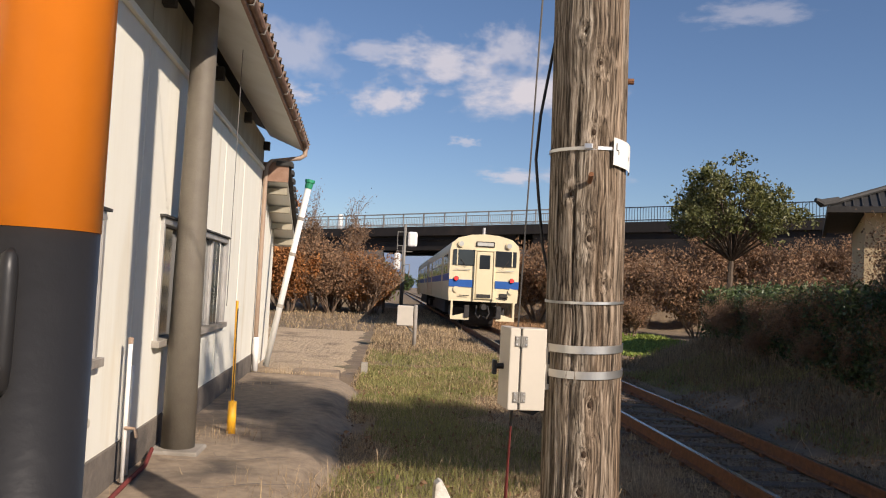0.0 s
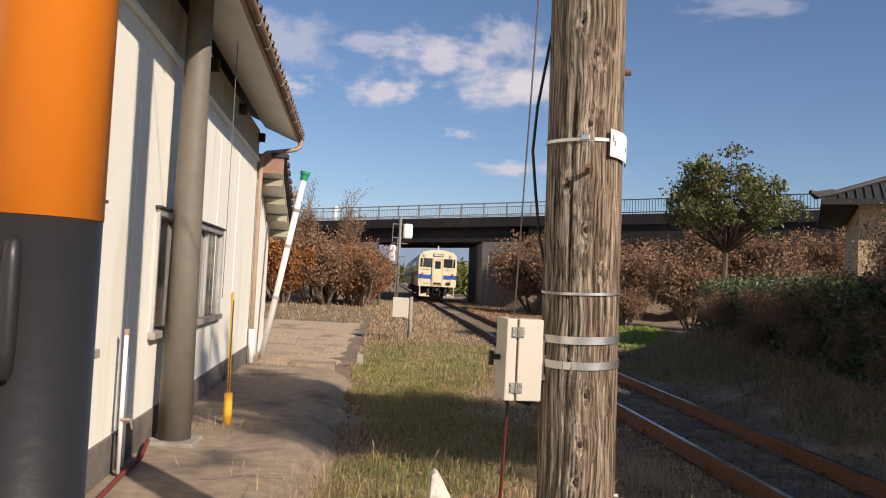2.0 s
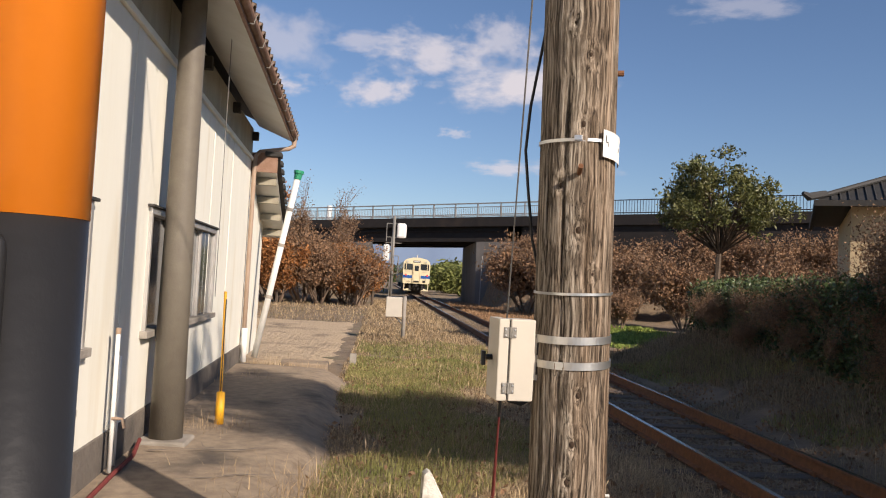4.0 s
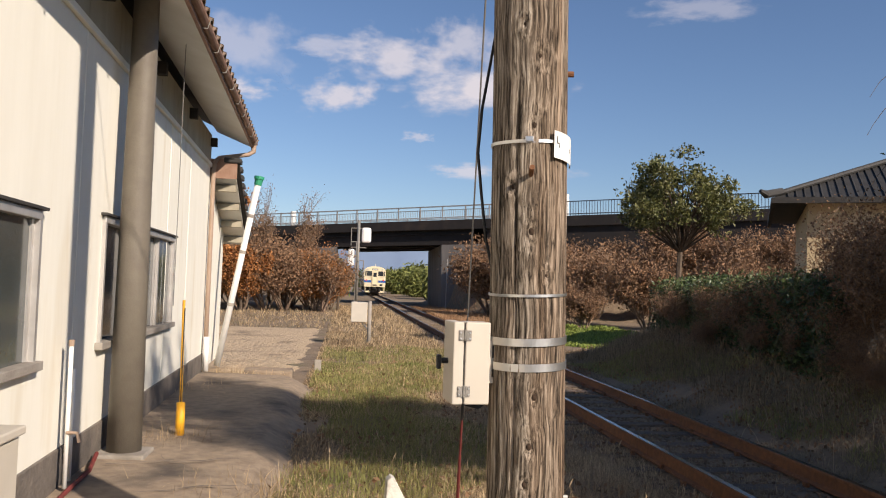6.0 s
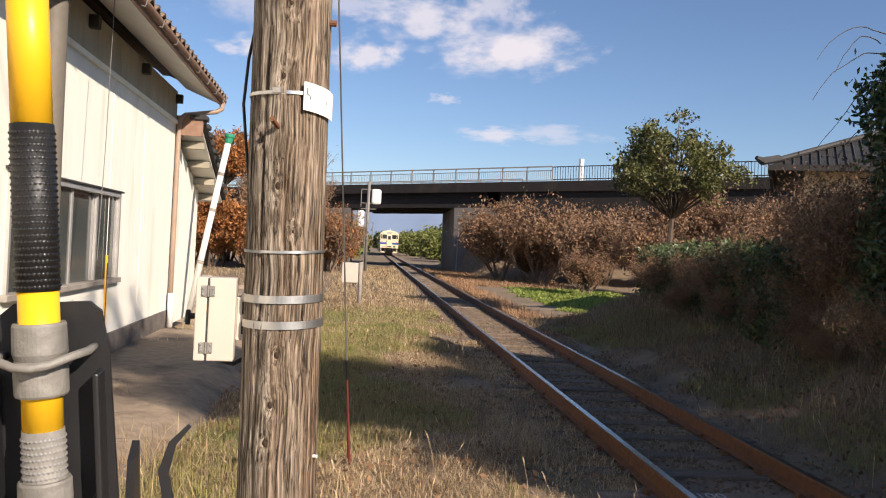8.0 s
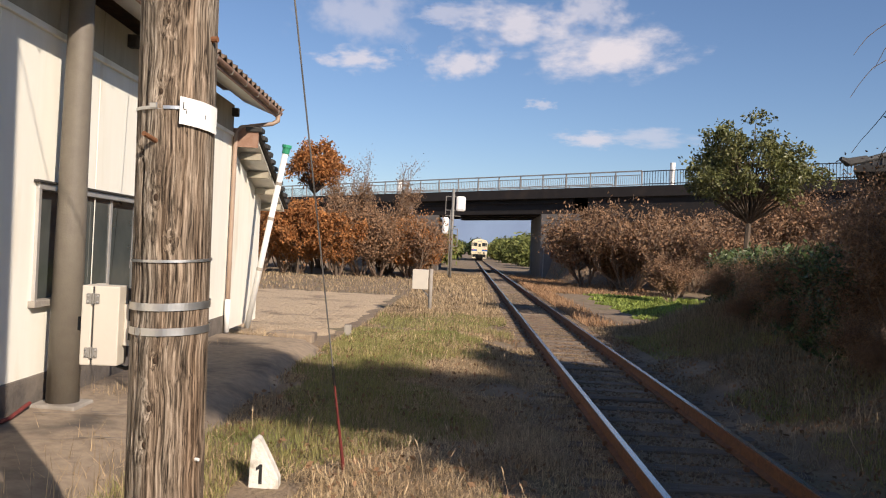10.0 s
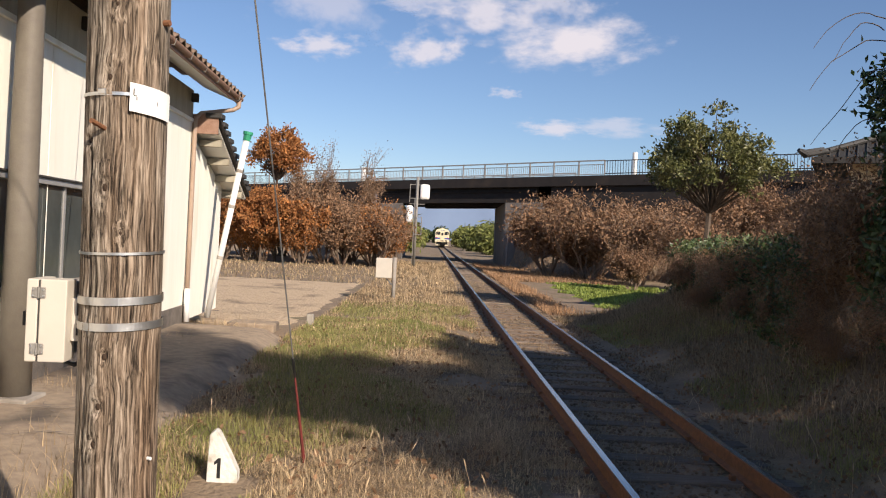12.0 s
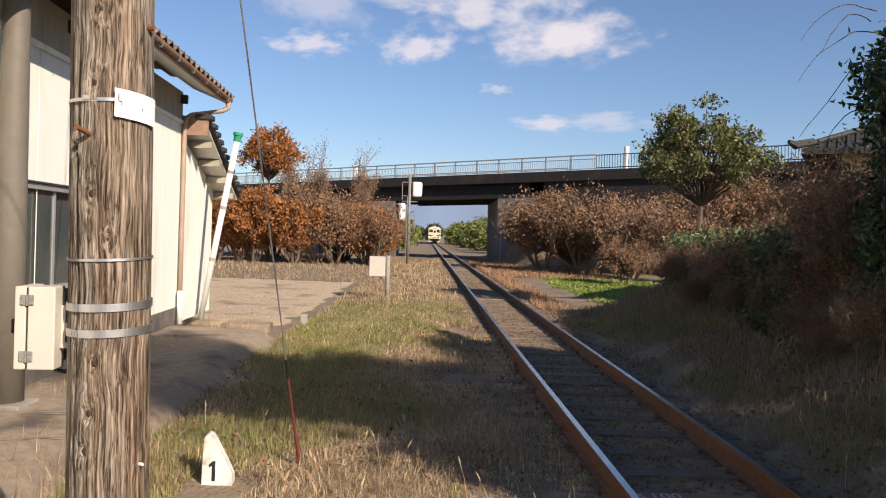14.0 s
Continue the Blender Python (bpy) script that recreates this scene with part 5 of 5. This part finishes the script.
for x, z, dx, dz in ((4.05, 3.85, -0.075, 0.02), (4.05, 3.65, -0.07, 0.01), (4.05, 3.4, -0.05, -0.01), (4.1, 3.1, -0.035, 0.03), (4.05, 2.9, -0.04, 0.02), (4.0, 3.75, -0.05, 0.035)):
    pts, p, vx, vz = [], Vector((x, 7.35, z)), dx, dz
    for _ in range(11):
        pts.append(p.copy())
        p += Vector((vx, shoot.uniform(-0.02, 0.02), vz))
        vx += shoot.uniform(-0.016, 0.022)
        vz += shoot.uniform(-0.028, 0.008)
    part("shoot", T(pts, [0.006 * (1 - 0.06 * k) for k in range(11)], 4), M_BARK, shoots)
wp2 = B(-0.07, 0.07, -0.05, 0.05, -0.12, 0.12, 0.045)
ob = tagged(link("plastic_litter", wp2, M_CONC, smooth=True), "crumpled pale plastic litter on the bank", "litter")
ob.matrix_world = pose(4.48, 8.6, ground_z(4.48, 8.6) + 0.1, 20, 30, 10)

# trees behind the camera on the right that shade the track
for x, y, s in ((6.5, 1.5, 5.2), (6.5, 0.2, 7.0), (6.6, -0.7, 7.8)):
    plant("bank_tree", "dense evergreen tree on the bank beside the crossing", "tree", x, y, 0.6, [("trunk", tree_br), ("crown", thin_lf)], x * y * 30, s / top, "trees on the bank").scale.xy = (s / top * 0.56, s / top * 0.56)
tsg, tpt = clumped_tree(44, 1.7, 1.6, 8.1, 110)
plant("bank_tree", "tall evergreen tree with a bare trunk on the bank", "tree", 6.9, -2.9, 0.5, [("trunk", branch_mesh("trunk", tsg, M_BARK, 6, 0.01)), ("crown", leaf_mesh("crown", tpt, 5, 0.15, 0.08, M_LEAFGR, 45))], 10, 1.0, "trees on the bank")
ivy_tree(5.7, 3.2, 4.2, 1.1, 15, 1100)
ivy_tree(5.9, 1.0, 4.4, 1.2, 16, 1100)


# ---- grass ----
def blades(name, label, n, place, h, w, material, seed, lean=0.5):
    r = np.random.RandomState(seed)
    V = []
    tries = 0
    xs, ys, zs, sc = [], [], [], []
    while len(xs) < n and tries < n * 30:
        tries += 1
        x, y, k = place(r)
        if k <= 0:
            continue
        xs.append(x)
        ys.append(y)
        zs.append(ground_z(x, y))
        sc.append(k)
    m = len(xs)
    p = np.stack([xs, ys, zs], 1)
    a = r.uniform(0, 2 * np.pi, m)
    L = h * np.array(sc) * r.uniform(0.5, 1.35, m)
    ln = np.abs(r.normal(0, lean, m))
    d = np.stack([np.cos(a) * ln, np.sin(a) * ln, np.ones(m)], 1)
    d /= np.linalg.norm(d, axis=1, keepdims=True)
    d2 = d + np.stack([np.cos(a) * ln, np.sin(a) * ln, -0.5 * ln], 1) * 0.9
    d2 /= np.linalg.norm(d2, axis=1, keepdims=True)
    b = a + np.pi / 2 + r.normal(0, 0.5, m)
    dist = np.maximum(1.0, np.array(ys) / 9.0)
    side = np.stack([np.cos(b), np.sin(b), np.zeros(m)], 1) * (w * r.uniform(0.7, 1.3, m) * dist ** 0.6)[:, None] * 0.5
    q = p + d * (L * 0.55)[:, None]
    t = q + d2 * (L * 0.5)[:, None]
    v = np.stack([p - side, p + side, q + side * 0.75, q - side * 0.75, t], 1).reshape(-1, 3)
    i = np.arange(m)[:, None] * 5
    f = np.concatenate([i + np.array([[0, 1, 2]]), i + np.array([[0, 2, 3]]), i + np.array([[3, 2, 4]])], 1).reshape(-1, 3)
    tagged(raw(name, v.tolist(), f.tolist(), material), label, "grass", kind="stuff")


def nz(x, y, s, o=0.0):
    return noise.noise((x * s, y * s, o))


def strip_x(y):
    return -2.2 if y < 13 else -2.6


def dry_near(r):
    y = 1.2 + 13 * r.rand() ** 1.3
    x = r.uniform(-2.35, 1.2)
    if abs(x + 1.37) < 0.22 and 4.2 < y < 5.3:
        return x, y, 0
    return x, y, (0.45 + 0.8 * max(0, nz(x, y, 1.2) + 0.45)) if nz(x, y, 0.7, 5) > -0.25 else 0


def green_near(r):
    y = 2.5 + 14 * r.rand()
    x = r.uniform(-2.3, 0.2)
    if abs(x + 1.37) < 0.2 and 4.4 < y < 5.3:
        return x, y, 0
    k = nz(x, y, 0.6, 9) - 0.32 * abs(x + 1.6) + 0.42
    return x, y, 0.8 + 0.5 * k if k > 0 else 0


def mound(r):
    y = 12 + 16 * r.rand()
    x = r.uniform(-2.4, 0.95)
    return x, y, 0.7 + 0.6 * nz(x, y, 0.8) if nz(x, y, 0.9, 2) > -0.3 else 0


def mound_green(r):
    y = 12 + 9 * r.rand()
    x = r.uniform(-2.3, 0.9)
    return x, y, 0.8 + 0.5 * nz(x, y, 0.8) if nz(x, y, 0.5, 4) > -0.12 else 0


def far_dry(r):
    if r.rand() < 0.5:
        y = r.uniform(29.5, 47)
        x = r.uniform(-24, 0.8)
    else:
        y = r.uniform(20, 60)
        x = r.uniform(-2.4, 0.9)
    return x, y, 1.0 + 0.6 * nz(x, y, 0.4)


def right_dry(r):
    y = 20 + 40 * r.rand()
    x = 2.95 + 7 * r.rand() ** 1.5
    if x > 3.9 and 21 < y < 38:
        return x, y, 0
    return x, y, 1.0 + 0.6 * nz(x, y, 0.5)


def right_near(r):
    y = 3 + 18 * r.rand()
    x = 2.9 + 2.6 * r.rand()
    return x, y, 0.7 + 0.7 * nz(x, y, 0.8) if nz(x, y, 0.8, 7) > -0.25 else 0


def bank_weeds(r):
    y = 5 + 14 * r.rand()
    x = 3.6 + 1.8 * r.rand()
    return x, y, 1.0 + 0.6 * nz(x, y, 0.8)


def in_track(r):
    y = 3 + 40 * r.rand() ** 1.3
    x = r.uniform(0.95, 2.85)
    return x, y, 0.6 if nz(x, y, 0.9, 7) > -0.02 and abs(x - XL) > 0.08 and abs(x - XR) > 0.08 else 0


def apron_tufts(r):
    c = ((-3.2, 7.35, 0.22), (-3.35, 7.2, 0.15), (-2.45, 5.7, 0.3), (-2.5, 5.2, 0.35), (-2.35, 4.5, 0.3), (-3.78, 10.5, 0.25), (-3.6, 13.0, 0.3))[r.randint(7)]
    return c[0] + r.normal(0, c[2]), c[1] + r.normal(0, c[2]), 0.9


blades("dry_grass", "dry straw-coloured grass beside the track", 100000, dry_near, 0.085, 0.006, M_GRASSDRY, 1, 2.6)
blades("green_grass", "short green grass on the verge", 52000, green_near, 0.085, 0.0055, M_GRASSGRN, 2, 0.7)
blades("mound_grass", "sunlit yellow dry grass on a low mound", 36000, mound, 0.12, 0.007, M_GRASSDRY, 3, 1.8)
blades("mound_green_grass", "yellow green grass on the low mound", 10000, mound_green, 0.13, 0.007, M_GRASSGRN, 4, 0.9)
blades("far_dry_grass", "tall dry grass beyond the field", 26000, far_dry, 0.17, 0.011, M_GRASSDRY, 5, 1.5)
blades("reddish_grass", "reddish dry grass beside the track", 24000, right_dry, 0.20, 0.010, M_GRASSRED, 6, 1.3)
blades("shaded_weeds", "dry weeds at the foot of the bank", 34000, right_near, 0.13, 0.006, M_WEED, 7, 1.5)
blades("bank_weeds", "dead brown weeds on the shaded bank", 16000, bank_weeds, 0.20, 0.008, M_WEED, 8, 1.3)
blades("track_weeds", "dry weeds between the rails", 24000, in_track, 0.09, 0.005, M_WEED, 9, 1.6)
blades("apron_tufts", "straw tufts at the edge of the asphalt", 2600, apron_tufts, 0.28, 0.005, M_GRASSDRY, 10, 1.2)


def crop(r):
    y = 22 + 16 * r.rand()
    x = 4.2 + 6.5 * r.rand()
    return x, y, 0.7 + 0.5 * nz(x, y, 0.9) if x > 5.2 + 0.9 * nz(1, y, 0.7) and x < 10.5 else 0


def bank_green(r):
    y = 6 + 12 * r.rand()
    x = 3.2 + 1.3 * r.rand()
    return x, y, 0.8 + 0.4 * nz(x, y, 0.9) if nz(x, y, 0.45, 14) > -0.05 else 0


def straw_mat(r):
    y = 3.5 + 9 * r.rand() ** 1.2
    x = r.uniform(-1.0, 1.1)
    return x, y, 0.8 + 0.7 * nz(x, y, 1.1, 3) if nz(x, y, 1.0, 21) > -0.15 else 0


blades("bank_grass", "low green grass on the shaded foot of the bank", 14000, bank_green, 0.12, 0.006, M_GRASSGRN, 21, 0.9)
blades("straw_mat", "matted tangle of dead straw beside the rails", 42000, straw_mat, 0.12, 0.0038, M_STRAW, 22, 3.0)
# tall dead stalks with seed heads, standing out of the grass
rs = random.Random(31)
vs, fs = [], []
for k in range(170):
    y = 4.6 + 9 * rs.random() ** 1.4
    x = rs.uniform(-2.1, 1.0) if rs.random() < 0.75 else rs.uniform(2.9, 4.2)
    if abs(x + 1.4) < 0.25 and y < 5.6:
        continue
    h, a, ln = rs.uniform(0.10, 0.28), rs.uniform(0, 6.28), rs.uniform(0.02, 0.16)
    p, c = Vector((x, y, ground_z(x, y) - 0.02)), Vector((math.cos(a), math.sin(a), 0))
    ring = [(p, 0.0026), (p + Vector((0, 0, h * 0.6)) + c * ln * 0.4, 0.002), (p + Vector((0, 0, h)) + c * ln, 0.0015), (p + Vector((0, 0, h + 0.03)) + c * (ln + 0.012), 0.0065), (p + Vector((0, 0, h + 0.065)) + c * (ln + 0.03), 0.001)]
    b0 = len(vs)
    for q, w in ring:
        vs += [tuple(q + Vector((w * math.cos(t), w * math.sin(t), 0))) for t in (0, 2.09, 4.19)]
    fs += [(b0 + 3 * j + i, b0 + 3 * j + (i + 1) % 3, b0 + 3 * j + 3 + (i + 1) % 3, b0 + 3 * j + 3 + i) for j in range(4) for i in range(3)]
tagged(raw("weed_stalks", vs, fs, M_STRAW), "thin dead weed stalks with pale seed heads", "weeds", kind="stuff")

blades("green_crop", "bright green low crop in a small sunlit plot", 22000, crop, 0.15, 0.035, M_CROP, 12, 1.2)

# fallen leaves on the banks and by the track
rs = np.random.RandomState(61)
pts = []
for k in range(9000):
    if k % 3:
        x, y = 2.9 + 2.4 * rs.rand(), 4.0 + 13 * rs.rand()
    else:
        x, y = rs.uniform(-2.3, 1.1), 4.0 + 12 * rs.rand()
    if nz(x, y, 0.9, 17) > -0.15:
        pts.append((x, y, ground_z(x, y) + 0.035))
me = leaf_mesh("leaf_litter", pts, 1, 0.055, 0.018, M_LEAFBR, 62, 0.3, 0.6)
tagged(new("leaf_litter", me), "scattered fallen brown leaves on the verges", "leaves", kind="stuff")

# ---- distance and clouds ----
mv, mf = [], []
nxm = 60
for j, zf in enumerate((0.0, 1.0)):
    for i in range(nxm + 1):
        x = -1600 + 3200 * i / nxm
        mv.append((x, 1900, -5 + zf * (115 + 70 * noise.noise((x * 0.0022, 0, 4)) + 25 * noise.noise((x * 0.01, 0, 4)))))
for i in range(nxm):
    mf.append((i, i + 1, nxm + 2 + i, nxm + 1 + i))
tagged(raw("backdrop_mountain", mv, mf, M_MOUNT), "mountain ridge on the horizon, distance haze painted in its blue", "mountain", kind="structure")


def cloud_material(seed, white):
    m = bpy.data.materials.new("cloud")
    m.use_nodes = True
    t = m.node_tree
    N, L = t.nodes, t.links
    N.clear()
    out = N.new("ShaderNodeOutputMaterial")
    tc = N.new("ShaderNodeTexCoord")
    ln = N.new("ShaderNodeVectorMath")
    ln.operation = 'LENGTH'
    L.new(tc.outputs["Object"], ln.inputs[0])
    mp = N.new("ShaderNodeMapping")
    mp.inputs["Location"].default_value = (seed, seed * 0.7, 0)
    mp.inputs["Scale"].default_value = (1.5, 1.0, 1)
    L.new(tc.outputs["Object"], mp.inputs[0])
    n = N.new("ShaderNodeTexNoise")
    n.inputs["Scale"].default_value = 1.7
    n.inputs["Detail"].default_value = 7
    n.inputs["Roughness"].default_value = 0.55
    L.new(mp.outputs[0], n.inputs["Vector"])
    ma = N.new("ShaderNodeMath")
    ma.operation = 'MULTIPLY_ADD'
    ma.inputs[1].default_value = -0.62
    L.new(ln.outputs["Value"], ma.inputs[0])
    L.new(n.outputs["Fac"], ma.inputs[2])
    r = N.new("ShaderNodeMapRange")
    r.interpolation_type = 'SMOOTHSTEP'
    r.inputs["From Min"].default_value = 0.02
    r.inputs["From Max"].default_value = 0.42
    r.inputs["To Max"].default_value = white
    L.new(ma.outputs[0], r.inputs["Value"])
    em = N.new("ShaderNodeEmission")
    em.inputs[0].default_value = (1.0, 0.93, 0.90, 1)
    em.inputs[1].default_value = 0.60
    tr = N.new("ShaderNodeBsdfTransparent")
    mx = N.new("ShaderNodeMixShader")
    L.new(r.outputs[0], mx.inputs[0])
    L.new(tr.outputs[0], mx.inputs[1])
    L.new(em.outputs[0], mx.inputs[2])
    L.new(mx.outputs[0], out.inputs[0])
    return m


def cloud(az, el, w, h, seed, white=0.9, roll=0):
    """A far flat cloud at azimuth az (right of the track) and elevation el, in degrees, w by h degrees."""
    d = 3200
    bm = bmesh.new()
    bmesh.ops.create_grid(bm, x_segments=1, y_segments=1, size=1)
    ob = tagged(link("backdrop_cloud", bm, cloud_material(seed, white)), "soft white fair-weather cloud", "cloud", kind="structure")
    p = Vector((math.sin(radians(az)) * math.cos(radians(el)), math.cos(radians(az)) * math.cos(radians(el)), math.sin(radians(el)))) * d
    ob.matrix_world = Matrix.Translation(p) @ (Vector(p)).to_track_quat("Z", "Y").to_matrix().to_4x4() @ pose(0, 0, 0, 0, 0, roll) @ Matrix.Diagonal((d * math.tan(radians(w * 0.68)), d * math.tan(radians(h * 0.68)), 1, 1))


for c in ((9.2, 14.0, 12.0, 4.0, 1.3, 0.95, -3), (-1.2, 13.1, 6.0, 2.6, 4.1, 0.8, -6), (-8.6, 12.9, 6.0, 1.8, 7.7, 0.75, -2), (2.5, 15.9, 9.0, 3.4, 2.9, 0.8, 5), (8.2, 8.2, 5.2, 1.3, 9.3, 0.7, 0), (12.6, 8.4, 7.0, 1.5, 5.5, 0.45, 3),
          (4.6, 10.5, 2.4, 0.8, 11.2, 0.5, 0), (-8.4, 15.8, 9.0, 5.0, 3.7, 0.45, 10), (7.6, 17.0, 6.0, 3.4, 6.4, 0.6, 12), (-2.0, 16.4, 6.0, 1.8, 8.8, 0.5, -4), (24.0, 19.0, 8.0, 2.0, 12.6, 0.35, 0)):
    cloud(*c)


# ---- crossing barrier ----
barrier = thing("crossing_barrier", "yellow and black crossing barrier arm in a steel cradle", "barrier", -1.236, 1.027, 0.764, 7)
barrier.scale = (0.94, 0.94, 0.94)
arm = thing("arm", "yellow and black banded barrier arm", "", 0, 0, 0)
arm.parent = barrier
# arm in its own space: z runs along it
R0 = 0.0238
part("arm_base", T([(0, 0, 0.05), (0, 0, 0.335)], R0 + 0.001, 24), M_GALV, arm, "grey wrapped base", True)
seq = [(0.335, 0.507, M_ARMYEL), (0.507, 0.711, M_BLACK), (0.711, 0.915, M_ARMYEL), (0.915, 1.10, M_BLACK), (1.10, 1.27, M_ARMYEL), (1.27, 1.45, M_BLACK), (1.45, 1.6, M_ARMYEL), (1.6, 1.78, M_BLACK), (1.78, 1.96, M_ARMYEL), (1.96, 2.14, M_BLACK), (2.14, 2.5, M_ARMYEL)]
for a, b, mt in seq:
    rr = R0 + (0.0015 if mt is M_BLACK else 0)
    part("yellow_band" if mt is M_ARMYEL else "black_band", T([(0, 0, a), (0, 0, b)], rr, 28), mt, arm, "", True)


# raised beads on the black sleeves
def bead_rows(spans):
    bm = bmesh.new()
    for a, b in spans:
        z = a + 0.006
        row = 0
        while z < b - 0.004:
            for k in range(30):
                t = 2 * math.pi * (k + 0.5 * (row % 2)) / 30
                c = Vector((math.cos(t), math.sin(t), 0))
                u = Vector((-math.sin(t), math.cos(t), 0))
                p = c * (R0 + 0.0012) + Vector((0, 0, z))
                vs = [bm.verts.new(p + u * 0.0028), bm.verts.new(p + Vector((0, 0, 0.0026))), bm.verts.new(p - u * 0.0028), bm.verts.new(p - Vector((0, 0, 0.0026)))]
                tp = bm.verts.new(p + c * 0.0021)
                for i in range(4):
                    bm.faces.new((vs[i], vs[(i + 1) % 4], tp))
            z += 0.0078
            row += 1
    return bm


part("beaded_texture", bead_rows(((0.507, 0.711), (0.915, 1.10))), M_BEAD, arm, "glossy raised beads", True)["kind"] = "stuff"
part("beaded_tape", bead_rows(((0.272, 0.335),)), M_SILVER, arm, "silver grey beaded tape", True)["kind"] = "stuff"
bm = P([(0.027, 0.945), (0.10, 0.96), (0.12, 1.06), (0.027, 1.07)], "y", -0.004, 0.004)
part("flag", bm, M_REDPL, arm, "small red warning flag")
# cradle turns with the arm
part("back_plate", P([(-0.075, -0.1), (0.085, -0.1), (0.072, 0.42), (0.064, 0.475), (0.05, 0.488), (-0.04, 0.488), (-0.056, 0.475), (-0.062, 0.42)], "y", 0.04, 0.05), M_DKGREY, arm, "dark steel back plate")
for s in (-1, 1):
    part("side_plate", B(s * 0.062 - 0.004, s * 0.062 + 0.004, 0.0, 0.042, -0.1, 0.40, 0.003), M_DKGREY, arm)
for z in (0.228, 0.4225):
    part("clamp", T([(0, 0, z - 0.045), (0, 0, z - 0.042), (0, 0, z - 0.008), (0, 0, z), (0, 0, z + 0.008), (0, 0, z + 0.042), (0, 0, z + 0.045)], [R0 + 0.006, R0 + 0.0075, R0 + 0.008, R0 + 0.0055, R0 + 0.008, R0 + 0.0075, R0 + 0.006], 40), M_GALV, arm, "grey cast clamp")
    part("u_bolt", T([(-0.052, 0.045, z), (-0.052, 0.0, z + 0.002), (-0.042, -0.025, z + 0.003), (-0.02, -0.042, z - 0.003), (0, -0.046, z - 0.005), (0.02, -0.042, z - 0.002), (0.042, -0.025, z + 0.005), (0.055, 0.0, z + 0.007), (0.055, 0.045, z + 0.007)], 0.0055, 8), M_GALV, arm, "", True)
ARM_SET = Matrix.Translation((0.0257, -0.182, 0)) @ Vector((0, 0, 1)).rotation_difference(Vector((-0.077, -0.055, 1))).to_matrix().to_4x4() @ Matrix.Translation((0, 0, 0.227))
for o in arm.children:
    o.matrix_basis = ARM_SET
for s in (-0.055, 0.075):
    part("swing_plate", P([(-0.125, 0.16), (-0.125, 0.50), (-0.09, 0.52), (0.06, 0.10), (0.08, -0.06), (-0.05, -0.08)], "x", s - 0.005, s + 0.005), M_DKGREY, arm)
part("pivot_housing", B(-0.14, 0.14, -0.06, 0.22, -0.35, 0.10, 0.03), M_DKGREY, barrier)
part("pedestal", B(-0.12, 0.12, -0.04, 0.20, -0.95, -0.35, 0.01), M_DKGREY, barrier)
LEVER = [(0.200, -0.02), (0.196, 0.16), (0.176, 0.30), (0.150, 0.385), (0.128, 0.44), (0.118, 0.485), (0.128, 0.525), (0.150, 0.55)]
WIDE = [0.014, 0.014, 0.012, 0.010, 0.008, 0.007, 0.005, 0.002]
part("release_lever", P([(x - w, z) for (x, z), w in zip(LEVER, WIDE)] + [(x + w, z - 0.004) for (x, z), w in zip(LEVER[::-1], WIDE[::-1])], "y", -0.128, -0.120), M_DKGREY, arm, "thin curved release lever")


def arm_pose(tilt):
    """The arm turned down towards -y by tilt degrees."""
    return pose(0, 0, 0, tilt, 0, 0)


def motions():
    rows = [(0.0, 32.4), (1.5, 53.2), (3.2, 75.0), (5.0, 97.0), (6.5, 113.0), (8.2, 128.0), (10.3, 149.0), (12.0, 166.0), (14.0, 185.0)]
    walk(car_a, [(t, pose(1.866, y, 0)) for t, y in rows])
    walk(car_b, [(t, pose(1.866, y + 20.2, 0)) for t, y in rows])
    tilts = [(0.0, 88), (4.1, 88), (4.6, 79), (5.4, 57), (6.0, 39.5), (6.3, 30), (6.5, 24.8), (6.6, 22.3), (6.8, 17.6), (7.0, 12.5), (7.2, 5), (7.35, 1.2), (7.5, 0), (8.0, -2), (8.6, -2), (14.0, -2)]
    walk(arm, [(t, arm_pose(a)) for t, a in tilts])


motions()
